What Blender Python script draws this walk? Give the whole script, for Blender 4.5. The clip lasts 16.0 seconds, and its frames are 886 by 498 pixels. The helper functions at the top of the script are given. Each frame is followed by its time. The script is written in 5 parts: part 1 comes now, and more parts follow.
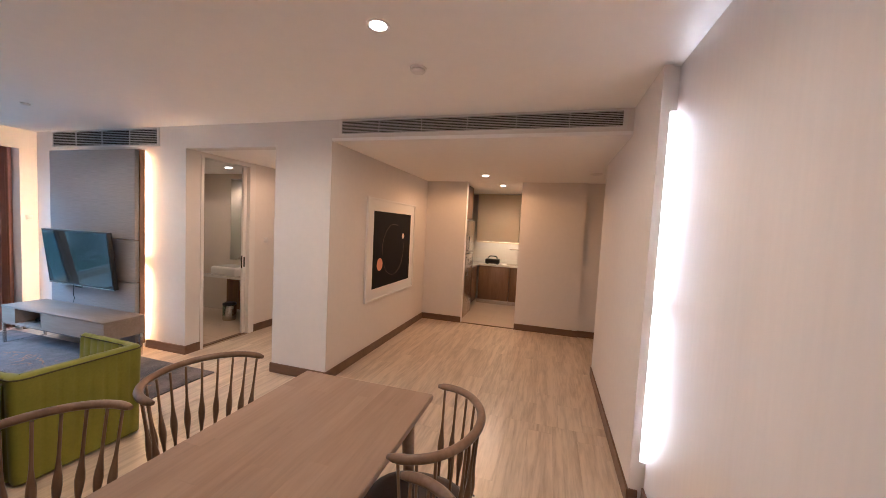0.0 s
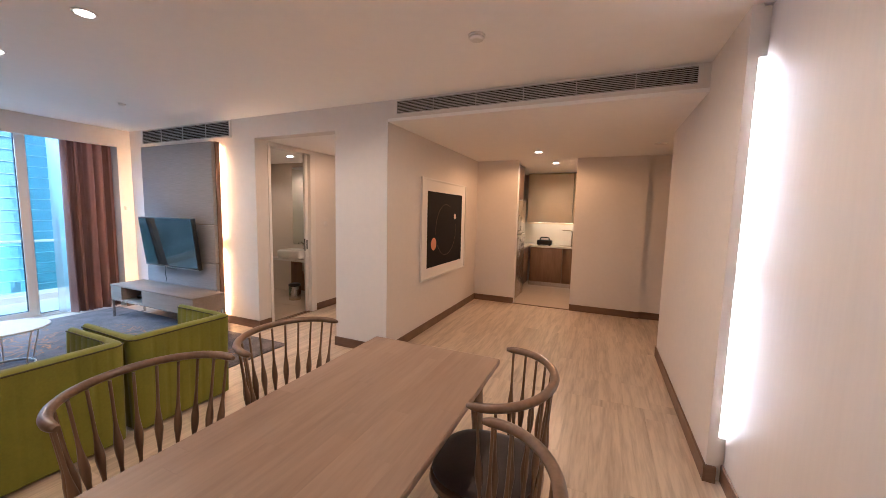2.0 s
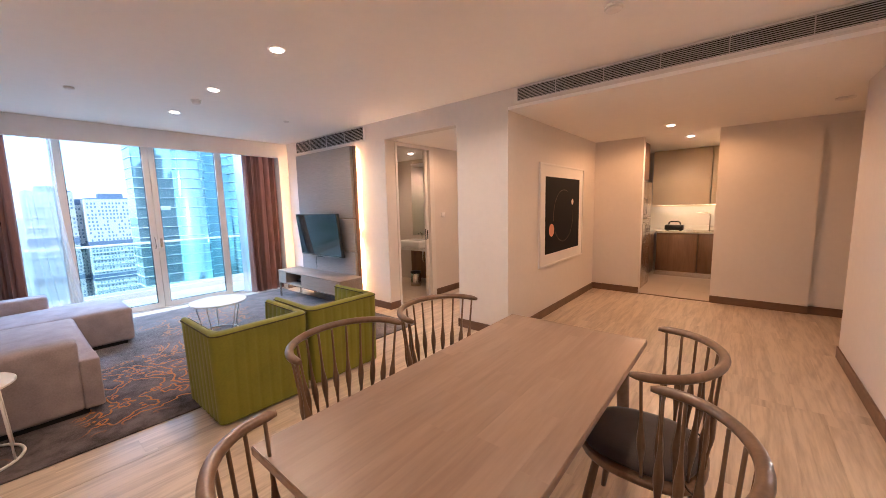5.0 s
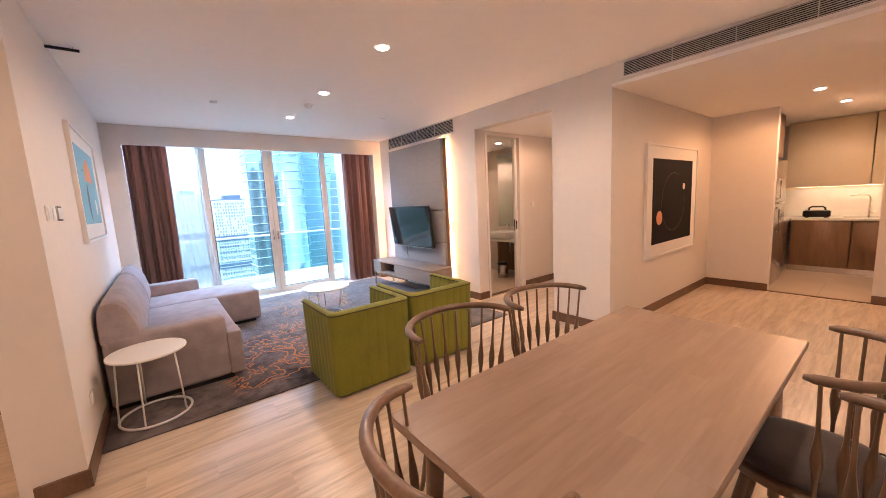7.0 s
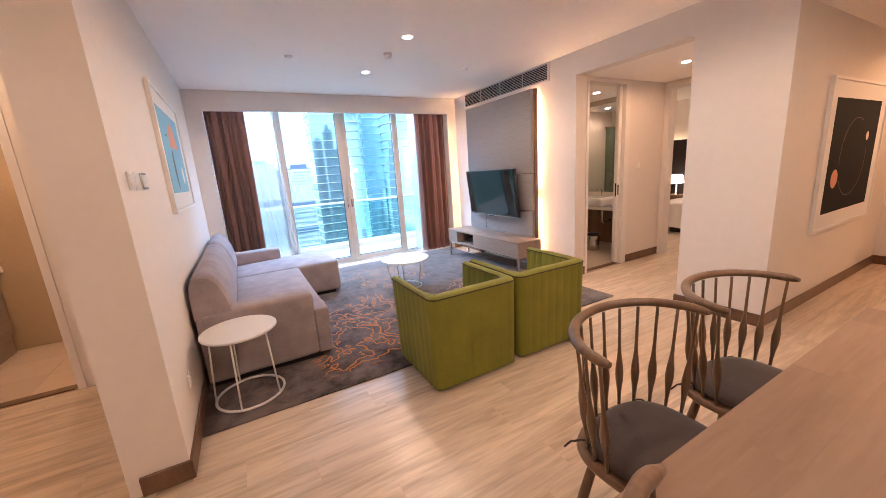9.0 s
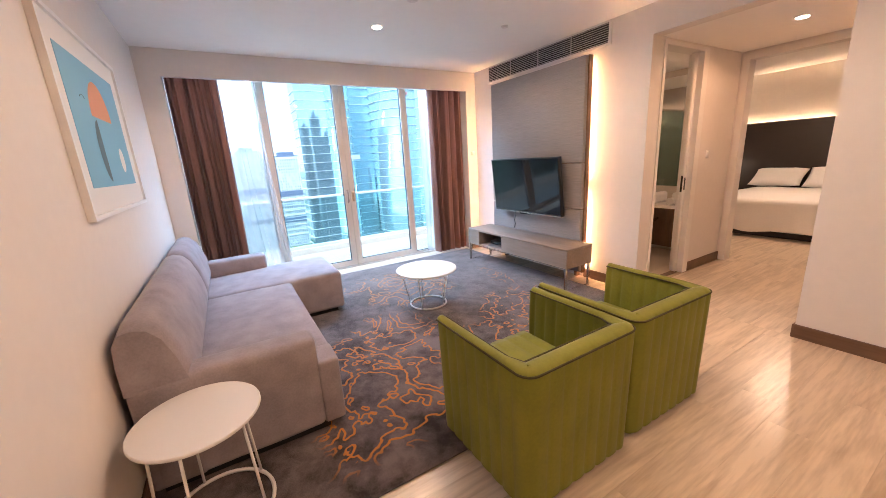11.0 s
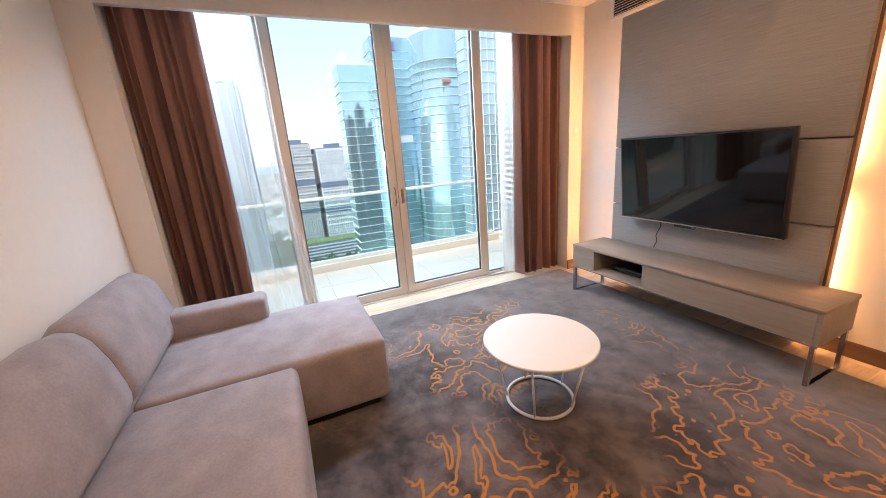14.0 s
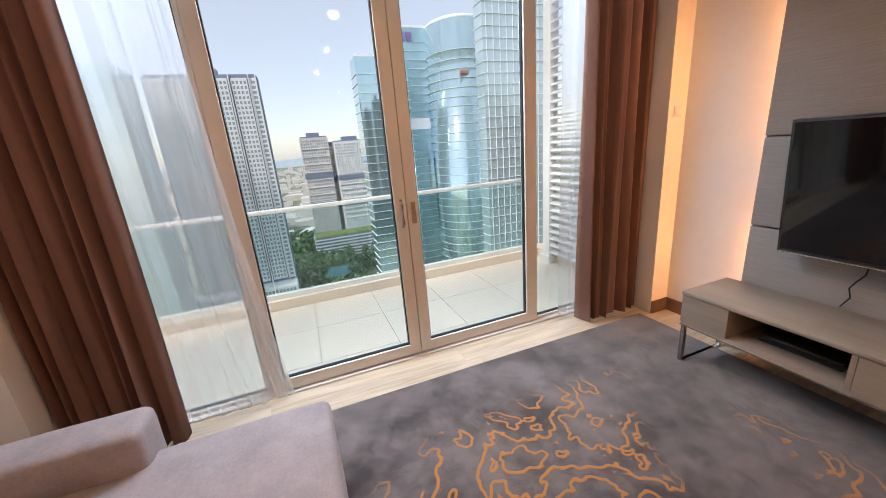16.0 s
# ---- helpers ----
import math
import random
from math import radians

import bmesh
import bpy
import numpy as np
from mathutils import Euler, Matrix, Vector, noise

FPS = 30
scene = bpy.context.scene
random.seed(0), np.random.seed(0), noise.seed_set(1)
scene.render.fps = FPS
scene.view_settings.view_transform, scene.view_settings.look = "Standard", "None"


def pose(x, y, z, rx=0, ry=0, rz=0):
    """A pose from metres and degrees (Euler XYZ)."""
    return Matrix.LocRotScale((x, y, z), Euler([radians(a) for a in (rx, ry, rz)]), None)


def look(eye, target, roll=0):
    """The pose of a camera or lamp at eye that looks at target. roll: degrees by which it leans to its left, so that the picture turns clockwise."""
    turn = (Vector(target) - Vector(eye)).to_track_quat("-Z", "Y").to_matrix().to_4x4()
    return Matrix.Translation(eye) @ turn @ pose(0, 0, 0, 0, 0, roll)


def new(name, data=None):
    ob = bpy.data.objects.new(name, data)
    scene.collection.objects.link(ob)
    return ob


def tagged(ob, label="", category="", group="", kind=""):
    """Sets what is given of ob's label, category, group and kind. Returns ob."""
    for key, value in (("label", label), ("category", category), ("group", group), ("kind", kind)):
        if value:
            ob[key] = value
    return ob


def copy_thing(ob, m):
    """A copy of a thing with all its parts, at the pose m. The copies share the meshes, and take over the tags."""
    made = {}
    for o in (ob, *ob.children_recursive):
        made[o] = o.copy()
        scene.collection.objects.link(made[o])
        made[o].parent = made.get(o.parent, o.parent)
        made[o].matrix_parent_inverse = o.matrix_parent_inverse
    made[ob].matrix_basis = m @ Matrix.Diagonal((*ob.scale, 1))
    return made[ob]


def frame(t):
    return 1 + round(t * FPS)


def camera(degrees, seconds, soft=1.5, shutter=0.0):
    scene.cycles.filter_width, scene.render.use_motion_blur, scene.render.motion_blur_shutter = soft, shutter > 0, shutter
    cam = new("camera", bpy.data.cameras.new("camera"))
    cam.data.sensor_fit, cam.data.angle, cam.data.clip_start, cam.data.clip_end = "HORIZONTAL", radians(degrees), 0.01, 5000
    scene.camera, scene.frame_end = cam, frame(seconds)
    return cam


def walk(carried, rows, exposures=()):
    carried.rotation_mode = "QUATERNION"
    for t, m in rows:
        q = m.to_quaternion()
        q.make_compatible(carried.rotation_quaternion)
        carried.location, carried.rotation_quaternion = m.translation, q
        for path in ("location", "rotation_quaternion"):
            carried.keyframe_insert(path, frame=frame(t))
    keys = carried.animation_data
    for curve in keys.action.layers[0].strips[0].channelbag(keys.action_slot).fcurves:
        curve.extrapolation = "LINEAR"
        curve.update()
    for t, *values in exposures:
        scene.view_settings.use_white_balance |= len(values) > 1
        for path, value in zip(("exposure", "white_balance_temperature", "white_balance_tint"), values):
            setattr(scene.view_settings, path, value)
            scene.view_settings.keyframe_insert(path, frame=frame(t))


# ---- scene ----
SKY, LAMP, WINDOW_FILL = 0.15, 15.0, 112.0
cam = camera(101.8, 16.0, soft=0.75)
PATH = [
    (0, (-0.506, 0.389, 1.688), (-1.071, 2.304, 1.564), 2.9),
    (0.5, (-0.541, 0.376, 1.66), (-1.135, 2.281, 1.52), 2.5),
    (1, (-0.563, 0.36, 1.628), (-1.21, 2.246, 1.469), 2.1),
    (1.5, (-0.575, 0.342, 1.6), (-1.29, 2.201, 1.417), 1.7),
    (2, (-0.593, 0.328, 1.571), (-1.389, 2.152, 1.37), 1.3),
    (2.5, (-0.609, 0.304, 1.55), (-1.491, 2.085, 1.336), 0.8),
    (3, (-0.616, 0.274, 1.538), (-1.585, 2.009, 1.315), 0.4),
    (3.5, (-0.629, 0.241, 1.525), (-1.679, 1.928, 1.299), -0.1),
    (4, (-0.666, 0.186, 1.52), (-1.788, 1.825, 1.286), -0.5),
    (6.5, (-0.788, 0.027, 1.492), (-2.279, 1.336, 1.239), -2.6),
    (7, (-0.842, -0.008, 1.479), (-2.407, 1.21, 1.215), -2.9),
    (7.5, (-0.921, -0.044, 1.49), (-2.55, 1.081, 1.205), -3.3),
    (8, (-1.064, -0.046, 1.471), (-2.747, 0.988, 1.159), -3.7),
    (8.5, (-1.243, -0.008, 1.463), (-2.962, 0.946, 1.098), -4.0),
    (9, (-1.474, -0.038, 1.468), (-3.191, 0.896, 1.041), -4.0),
    (11.5, (-2.822, 0.12, 1.475), (-4.496, 1.099, 0.984), -3.4),
    (12, (-3.105, 0.178, 1.471), (-4.777, 1.156, 0.972), -3.3),
    (12.5, (-3.385, 0.265, 1.46), (-5.053, 1.246, 0.954), -3.4),
    (13, (-3.665, 0.345, 1.447), (-5.357, 1.283, 0.939), -3.5),
    (13.5, (-3.949, 0.401, 1.43), (-5.682, 1.257, 0.916), -3.8),
    (14, (-4.252, 0.529, 1.433), (-6.023, 1.296, 0.908), -4.4),
    (14.5, (-4.548, 0.649, 1.436), (-6.346, 1.339, 0.902), -4.4),
    (15, (-4.859, 0.746, 1.438), (-6.655, 1.429, 0.886), -4.4),
    (15.5, (-5.187, 0.852, 1.436), (-6.97, 1.551, 0.865), -4.2),
    (16, (-5.456, 0.965, 1.436), (-7.254, 1.645, 0.88), -4.6),
]
walk(cam, [(t, look(eye, target, roll)) for t, eye, target, roll in PATH], [(0, 2.02, 4580, 7), (4, 2.16, 4900, 11), (7, 2.38, 5300, 17), (9, 2.36, 5220, 16), (12, 2.14, 5820, 16), (13.5, 1.86, 6500, 18), (14.5, 1.74, 6950, 21), (16, 1.33, 7500, 25)])

# ---- world, sun, exposure ----
world = bpy.data.worlds.new("sky")
scene.world = world
world.use_nodes = True
wn = world.node_tree.nodes
sky = wn.new("ShaderNodeTexSky")
sky.sky_type = "NISHITA"
sky.sun_disc = False
sky.sun_elevation, sky.sun_rotation = radians(48), radians(150)
sky.air_density, sky.dust_density, sky.ozone_density = 1.0, 0.8, 1.5
veil = wn.new("ShaderNodeMixRGB")  # thin bright cloud over the whole sky
veil.inputs[0].default_value, veil.inputs[2].default_value = 0.62, (2.55, 2.75, 2.9, 1)
world.node_tree.links.new(sky.outputs[0], veil.inputs[1])
world.node_tree.links.new(veil.outputs[0], wn["Background"].inputs[0])
wn["Background"].inputs[1].default_value = SKY
sun = new("sun", bpy.data.lights.new("sun", "SUN"))
sun.data.energy, sun.data.angle, sun.data.color = 1.4, radians(10), (1.0, 0.95, 0.88)
sun.matrix_world = look((0, 0, 0), (-0.5 * math.cos(radians(48)), 0.87 * math.cos(radians(48)), -math.sin(radians(48))))

# added area lamp, out of view above the balcony opening, standing for bright sky
sky_fill_lamp = new("window_sky", bpy.data.lights.new("window_sky", "AREA"))
sky_fill_lamp.data.shape, sky_fill_lamp.data.size, sky_fill_lamp.data.size_y = "RECTANGLE", 3.4, 0.5
sky_fill_lamp.data.energy, sky_fill_lamp.data.color = WINDOW_FILL, (0.55, 0.79, 1.0)
sky_fill_lamp.matrix_world = look((-8.10, 1.57, 3.10), (-5.6, 1.57, 0.9)) @ pose(0, 0, 0, 0, 0, 0)


# ---- materials ----
def material(name, colour, rough=0.5, metal=0.0, scale=0.0, vary=0.0, fine=0.0, bump=0.0, spec=0.5, stretch=(1, 1, 1), island=0.0, coat=0.0, sheen=0.0):
    """A principled material with two scales of tone variation, relief and a random tone for each piece."""
    m = bpy.data.materials.new(name)
    m.use_nodes = True
    n, l = m.node_tree.nodes, m.node_tree.links
    b = n["Principled BSDF"]
    b.inputs["Base Color"].default_value = (*colour, 1)
    b.inputs["Roughness"].default_value = rough
    b.inputs["Metallic"].default_value = metal
    b.inputs["Specular IOR Level"].default_value = spec
    b.inputs["Coat Weight"].default_value = coat
    b.inputs["Sheen Weight"].default_value = sheen
    b.inputs["Sheen Roughness"].default_value = 0.4
    if scale:
        co = n.new("ShaderNodeTexCoord")
        mp = n.new("ShaderNodeMapping")
        mp.inputs["Scale"].default_value = stretch
        l.new(co.outputs["Object"], mp.inputs[0])
        big = n.new("ShaderNodeTexNoise")
        big.inputs["Scale"].default_value, big.inputs["Detail"].default_value = scale, 4
        l.new(mp.outputs[0], big.inputs[0])
        small = n.new("ShaderNodeTexNoise")
        small.inputs["Scale"].default_value, small.inputs["Detail"].default_value = scale * 14, 3
        l.new(mp.outputs[0], small.inputs[0])
        mix = n.new("ShaderNodeMath")
        mix.operation = "MULTIPLY_ADD"
        mix.inputs[1].default_value = vary * 2
        l.new(big.outputs[0], mix.inputs[0])
        mix.inputs[2].default_value = 1 - vary
        mix2 = n.new("ShaderNodeMath")
        mix2.operation = "MULTIPLY_ADD"
        mix2.inputs[1].default_value = fine * 2
        l.new(small.outputs[0], mix2.inputs[0])
        sub = n.new("ShaderNodeMath")
        sub.operation = "SUBTRACT"
        l.new(mix.outputs[0], sub.inputs[0])
        sub.inputs[1].default_value = fine
        l.new(sub.outputs[0], mix2.inputs[2])
        last = mix2
        if island:
            oi = n.new("ShaderNodeObjectInfo")
            is_ = n.new("ShaderNodeMath")
            is_.operation = "MULTIPLY_ADD"
            l.new(oi.outputs["Random"], is_.inputs[0])
            is_.inputs[1].default_value, is_.inputs[2].default_value = island, 1 - island / 2
            pr = n.new("ShaderNodeMath")
            pr.operation = "MULTIPLY"
            l.new(last.outputs[0], pr.inputs[0])
            l.new(is_.outputs[0], pr.inputs[1])
            last = pr
        vm = n.new("ShaderNodeVectorMath")
        vm.operation = "SCALE"
        vm.inputs[0].default_value = colour
        l.new(last.outputs[0], vm.inputs["Scale"])
        l.new(vm.outputs[0], b.inputs["Base Color"])
        if bump:
            bp = n.new("ShaderNodeBump")
            bp.inputs["Strength"].default_value = bump
            bp.inputs["Distance"].default_value = 0.002
            l.new(small.outputs[0], bp.inputs["Height"])
            l.new(bp.outputs[0], b.inputs["Normal"])
    return m


def glow(name, colour, strength):
    m = bpy.data.materials.new(name)
    m.use_nodes = True
    n = m.node_tree.nodes
    n["Principled BSDF"].inputs["Base Color"].default_value = (0.8, 0.8, 0.8, 1)
    n["Principled BSDF"].inputs["Emission Color"].default_value = (*colour, 1)
    n["Principled BSDF"].inputs["Emission Strength"].default_value = strength
    return m


def clear(name, tint, gloss, rough=0.0):
    """A thin pane: sight passes straight through, with a Fresnel gloss."""
    m = bpy.data.materials.new(name)
    m.use_nodes = True
    n, l = m.node_tree.nodes, m.node_tree.links
    n.remove(n["Principled BSDF"])
    tr, gl, fr, mx, sc = [n.new("ShaderNode" + k) for k in ("BsdfTransparent", "BsdfGlossy", "Fresnel", "MixShader", "Math")]
    tr.inputs[0].default_value = (*tint, 1)
    gl.inputs["Roughness"].default_value = rough
    sc.operation = "MULTIPLY"
    sc.inputs[1].default_value = gloss
    l.new(fr.outputs[0], sc.inputs[0])
    l.new(sc.outputs[0], mx.inputs[0])
    l.new(tr.outputs[0], mx.inputs[1])
    l.new(gl.outputs[0], mx.inputs[2])
    l.new(mx.outputs[0], n["Material Output"].inputs[0])
    return m


def sheer_cloth(name):
    m = bpy.data.materials.new(name)
    m.use_nodes = True
    n, l = m.node_tree.nodes, m.node_tree.links
    n.remove(n["Principled BSDF"])
    tr, tl, df, m1, m2 = [n.new("ShaderNode" + k) for k in ("BsdfTransparent", "BsdfTranslucent", "BsdfDiffuse", "MixShader", "MixShader")]
    tl.inputs[0].default_value = (0.90, 0.90, 0.90, 1)
    df.inputs[0].default_value = (0.88, 0.88, 0.88, 1)
    m1.inputs[0].default_value, m2.inputs[0].default_value = 0.45, 0.34
    l.new(tl.outputs[0], m1.inputs[1])
    l.new(df.outputs[0], m1.inputs[2])
    l.new(tr.outputs[0], m2.inputs[1])
    l.new(m1.outputs[0], m2.inputs[2])
    l.new(m2.outputs[0], n["Material Output"].inputs[0])
    return m


def wood(name, dark, light, rough, along="Y", grain=7.0, island=0.25, bump=0.15, contrast=(0.3, 0.72), swirl=0.6):
    """Wood with long figure along one axis; each piece gets its own shift and tone."""
    m = bpy.data.materials.new(name)
    m.use_nodes = True
    n, l = m.node_tree.nodes, m.node_tree.links
    b = n["Principled BSDF"]
    b.inputs["Roughness"].default_value = rough
    co, oi, mp, ns, wv, rp, mul = [n.new("ShaderNode" + k) for k in ("TexCoord", "ObjectInfo", "Mapping", "TexNoise", "TexNoise", "ValToRGB", "VectorMath")]
    st = {"X": (0.09, 1, 1), "Y": (1, 0.09, 1), "Z": (1, 1, 0.09)}[along]
    mp.inputs["Scale"].default_value = st
    ad = n.new("ShaderNodeVectorMath")
    ad.operation = "ADD"
    sc = n.new("ShaderNodeVectorMath")
    sc.operation = "SCALE"
    sc.inputs[0].default_value = (17, 31, 5)
    l.new(oi.outputs["Random"], sc.inputs["Scale"])
    l.new(co.outputs["Object"], ad.inputs[0])
    l.new(sc.outputs[0], ad.inputs[1])
    l.new(ad.outputs[0], mp.inputs[0])
    ns.inputs["Scale"].default_value, ns.inputs["Detail"].default_value, ns.inputs["Distortion"].default_value = grain, 5, swirl
    wv.inputs["Scale"].default_value, wv.inputs["Detail"].default_value = grain * 9, 3
    l.new(mp.outputs[0], ns.inputs[0])
    l.new(mp.outputs[0], wv.inputs[0])
    av = n.new("ShaderNodeMath")
    av.operation = "MULTIPLY_ADD"
    av.inputs[1].default_value = 0.35
    l.new(wv.outputs[0], av.inputs[0])
    a2 = n.new("ShaderNodeMath")
    a2.operation = "MULTIPLY"
    a2.inputs[1].default_value = 0.65
    l.new(ns.outputs[0], a2.inputs[0])
    l.new(a2.outputs[0], av.inputs[2])
    rp.color_ramp.elements[0].position, rp.color_ramp.elements[1].position = contrast
    rp.color_ramp.elements[0].color, rp.color_ramp.elements[1].color = (*dark, 1), (*light, 1)
    l.new(av.outputs[0], rp.inputs[0])
    t = n.new("ShaderNodeMath")
    t.operation = "MULTIPLY_ADD"
    t.inputs[1].default_value, t.inputs[2].default_value = island, 1 - island / 2
    l.new(oi.outputs["Random"], t.inputs[0])
    mul.operation = "SCALE"
    l.new(rp.outputs[0], mul.inputs[0])
    l.new(t.outputs[0], mul.inputs["Scale"])
    l.new(mul.outputs[0], b.inputs["Base Color"])
    bp = n.new("ShaderNodeBump")
    bp.inputs["Strength"].default_value, bp.inputs["Distance"].default_value = bump, 0.001
    l.new(av.outputs[0], bp.inputs["Height"])
    l.new(bp.outputs[0], b.inputs["Normal"])
    return m


def rug_material():
    """Grey mottled pile with orange coastline figures in the middle field."""
    m = bpy.data.materials.new("rug_pile")
    m.use_nodes = True
    n, l = m.node_tree.nodes, m.node_tree.links
    b = n["Principled BSDF"]
    b.inputs["Roughness"].default_value = 0.95
    b.inputs["Specular IOR Level"].default_value = 0.15
    b.inputs["Sheen Weight"].default_value = 0.35
    co = n.new("ShaderNodeTexCoord")

    def field(scale, detail, distortion=0.0, shift=(0, 0, 0), rough=0.5):
        mp = n.new("ShaderNodeMapping")
        mp.inputs["Location"].default_value = shift
        l.new(co.outputs["Object"], mp.inputs[0])
        t = n.new("ShaderNodeTexNoise")
        t.inputs["Scale"].default_value, t.inputs["Detail"].default_value, t.inputs["Distortion"].default_value = scale, detail, distortion
        t.inputs["Roughness"].default_value = rough
        l.new(mp.outputs[0], t.inputs[0])
        return t.outputs[0]

    def op(kind, a, c, clamp=False):
        k = n.new("ShaderNodeMath")
        k.operation, k.use_clamp = kind, clamp
        for i, v in enumerate((a, c)):
            if isinstance(v, (int, float)):
                k.inputs[i].default_value = v
            else:
                l.new(v, k.inputs[i])
        return k.outputs[0]

    def coast(dx=0.0, dy=0.0):
        return field(1.7, 3.9, 0.30, (3.1 + dx, 1.7 + dy, 0), 0.58)

    step = 0.006
    here = coast()
    gx = op("SUBTRACT", coast(step, 0), here)
    gy = op("SUBTRACT", coast(0, step), here)
    slope = op("MAXIMUM", op("DIVIDE", op("SQRT", op("ADD", op("MULTIPLY", gx, gx), op("MULTIPLY", gy, gy)), 0), step), 0.25)

    def line(level, width):
        d = op("DIVIDE", op("ABSOLUTE", op("SUBTRACT", here, level), 0), slope)
        return op("MULTIPLY", op("SUBTRACT", width, d), 1 / (width * 0.4), True)

    lines = op("MAXIMUM", line(0.50, 0.0095), line(0.585, 0.0085))
    lines = op("MAXIMUM", lines, line(0.42, 0.0085))
    gate = op("MULTIPLY", op("SUBTRACT", field(1.1, 1.0, 0, (7, 2, 0)), 0.42), 14, True)
    sep = n.new("ShaderNodeSeparateXYZ")
    l.new(co.outputs["Object"], sep.inputs[0])
    inside = op("MULTIPLY", op("SUBTRACT", 1.58, op("ABSOLUTE", op("SUBTRACT", sep.outputs[1], -0.05), 0)), 9, True)
    inside = op("MULTIPLY", inside, op("MULTIPLY", op("SUBTRACT", 1.48, op("ABSOLUTE", op("SUBTRACT", sep.outputs[0], 0.12), 0)), 9, True))
    lines = op("MULTIPLY", op("MULTIPLY", lines, gate), inside)
    cloud = field(2.2, 6.0, 0.3)
    spots = field(7.5, 5.0, 0.2, (1, 5, 0), 0.65)
    pile = field(260, 2.0)
    rp = n.new("ShaderNodeValToRGB")
    rp.color_ramp.elements[0].position, rp.color_ramp.elements[1].position = 0.40, 0.60
    rp.color_ramp.elements[0].color, rp.color_ramp.elements[1].color = (0.036, 0.027, 0.027, 1), (0.178, 0.143, 0.140, 1)
    mixv = op("ADD", op("MULTIPLY", cloud, 0.5), op("MULTIPLY", spots, 0.5))
    l.new(op("ADD", mixv, op("MULTIPLY", op("SUBTRACT", pile, 0.5), 0.16)), rp.inputs[0])
    mx = n.new("ShaderNodeMixRGB")
    l.new(lines, mx.inputs[0])
    l.new(rp.outputs[0], mx.inputs[1])
    mx.inputs[2].default_value = (0.50, 0.185, 0.035, 1)
    l.new(mx.outputs[0], b.inputs["Base Color"])
    bp = n.new("ShaderNodeBump")
    bp.inputs["Strength"].default_value, bp.inputs["Distance"].default_value = 0.6, 0.004
    l.new(op("ADD", pile, op("MULTIPLY", lines, 0.8)), bp.inputs["Height"])
    l.new(bp.outputs[0], b.inputs["Normal"])
    return m


M_WALL = material("wall_paint", (0.775, 0.722, 0.675), 0.7, scale=1.2, vary=0.03, fine=0.03, bump=0.12, spec=0.3)
M_PANELWALL = material("lacquered_wall_panel", (0.78, 0.73, 0.70), 0.42, scale=1.3, vary=0.07, fine=0.04, bump=0.22, stretch=(1, 2.2, 0.18))
M_CEIL = material("ceiling_paint", (0.93, 0.895, 0.86), 0.8, scale=0.8, vary=0.02, fine=0.02, bump=0.05, spec=0.2)
M_SKIRT = wood("stained_skirting", (0.115, 0.060, 0.036), (0.215, 0.125, 0.075), 0.42, "X", island=0.1)
M_FLOOR = wood("pale_oak_laminate", (0.41, 0.308, 0.212), (0.69, 0.560, 0.415), 0.28, "Y", grain=6.5, island=0.06, bump=0.06, contrast=(0.30, 0.58), swirl=2.2)
M_SUB = material("plank_joint", (0.40, 0.30, 0.21), 0.7, scale=3, vary=0.1)
M_TABLE = wood("oiled_table_wood", (0.245, 0.156, 0.103), (0.385, 0.262, 0.178), 0.36, "Y", grain=6.0, island=0.13, bump=0.08)
M_CHAIR = wood("dark_chair_wood", (0.125, 0.072, 0.040), (0.25, 0.155, 0.092), 0.30, "Z", grain=9.0, island=0.1, bump=0.1)
M_SEAT = material("brown_seat_cloth", (0.055, 0.040, 0.036), 0.85, scale=9, vary=0.2, fine=0.2, bump=0.4, sheen=0.3)
M_GREEN = material("lime_velvet", (0.205, 0.205, 0.011), 0.7, scale=5, vary=0.25, fine=0.14, bump=0.25, sheen=0.15)
M_GREENDARK = material("green_piping", (0.060, 0.052, 0.014), 0.8, scale=8, vary=0.1, fine=0.1)
M_SOFA = material("mauve_grey_suede", (0.328, 0.278, 0.288), 0.8, scale=7.0, vary=0.38, fine=0.18, bump=0.35, sheen=0.12)
M_WHITE = material("white_lacquer", (0.82, 0.79, 0.76), 0.35, scale=3, vary=0.02, fine=0.01)
M_FRAME = material("window_frame_paint", (0.70, 0.66, 0.62), 0.4, scale=4, vary=0.03, fine=0.02)
M_TRIM = material("door_frame_paint", (0.80, 0.76, 0.72), 0.4, scale=3, vary=0.02, fine=0.02)
M_STEEL = material("brushed_steel", (0.62, 0.58, 0.54), 0.25, 1.0, scale=6, vary=0.06, fine=0.05, stretch=(1, 1, 0.1))
M_DARK = material("slot_shade_black", (0.02, 0.018, 0.017), 0.6, scale=4, vary=0.1)
M_BLACK = material("black_plastic", (0.012, 0.012, 0.013), 0.3, scale=6, vary=0.1)
M_SCREEN = material("tv_screen", (0.006, 0.006, 0.007), 0.05, scale=4, vary=0.02, spec=0.45)
M_PAD = material("grey_padded_cloth", (0.30, 0.27, 0.255), 0.62, scale=3, vary=0.06, fine=0.32, bump=0.45, stretch=(0.15, 1, 7), sheen=0.2)
M_PADSIDE = wood("panel_edge_wood", (0.16, 0.085, 0.05), (0.26, 0.15, 0.09), 0.5, "Z", island=0.1)
M_CONSOLE = wood("grey_ash_veneer", (0.25, 0.195, 0.15), (0.36, 0.29, 0.235), 0.38, "X", grain=6.0, island=0.05, bump=0.06)
M_CURTAIN = material("cocoa_curtain", (0.33, 0.170, 0.125), 0.9, scale=4, vary=0.08, fine=0.14, bump=0.25, stretch=(3, 3, 0.6), sheen=0.08)
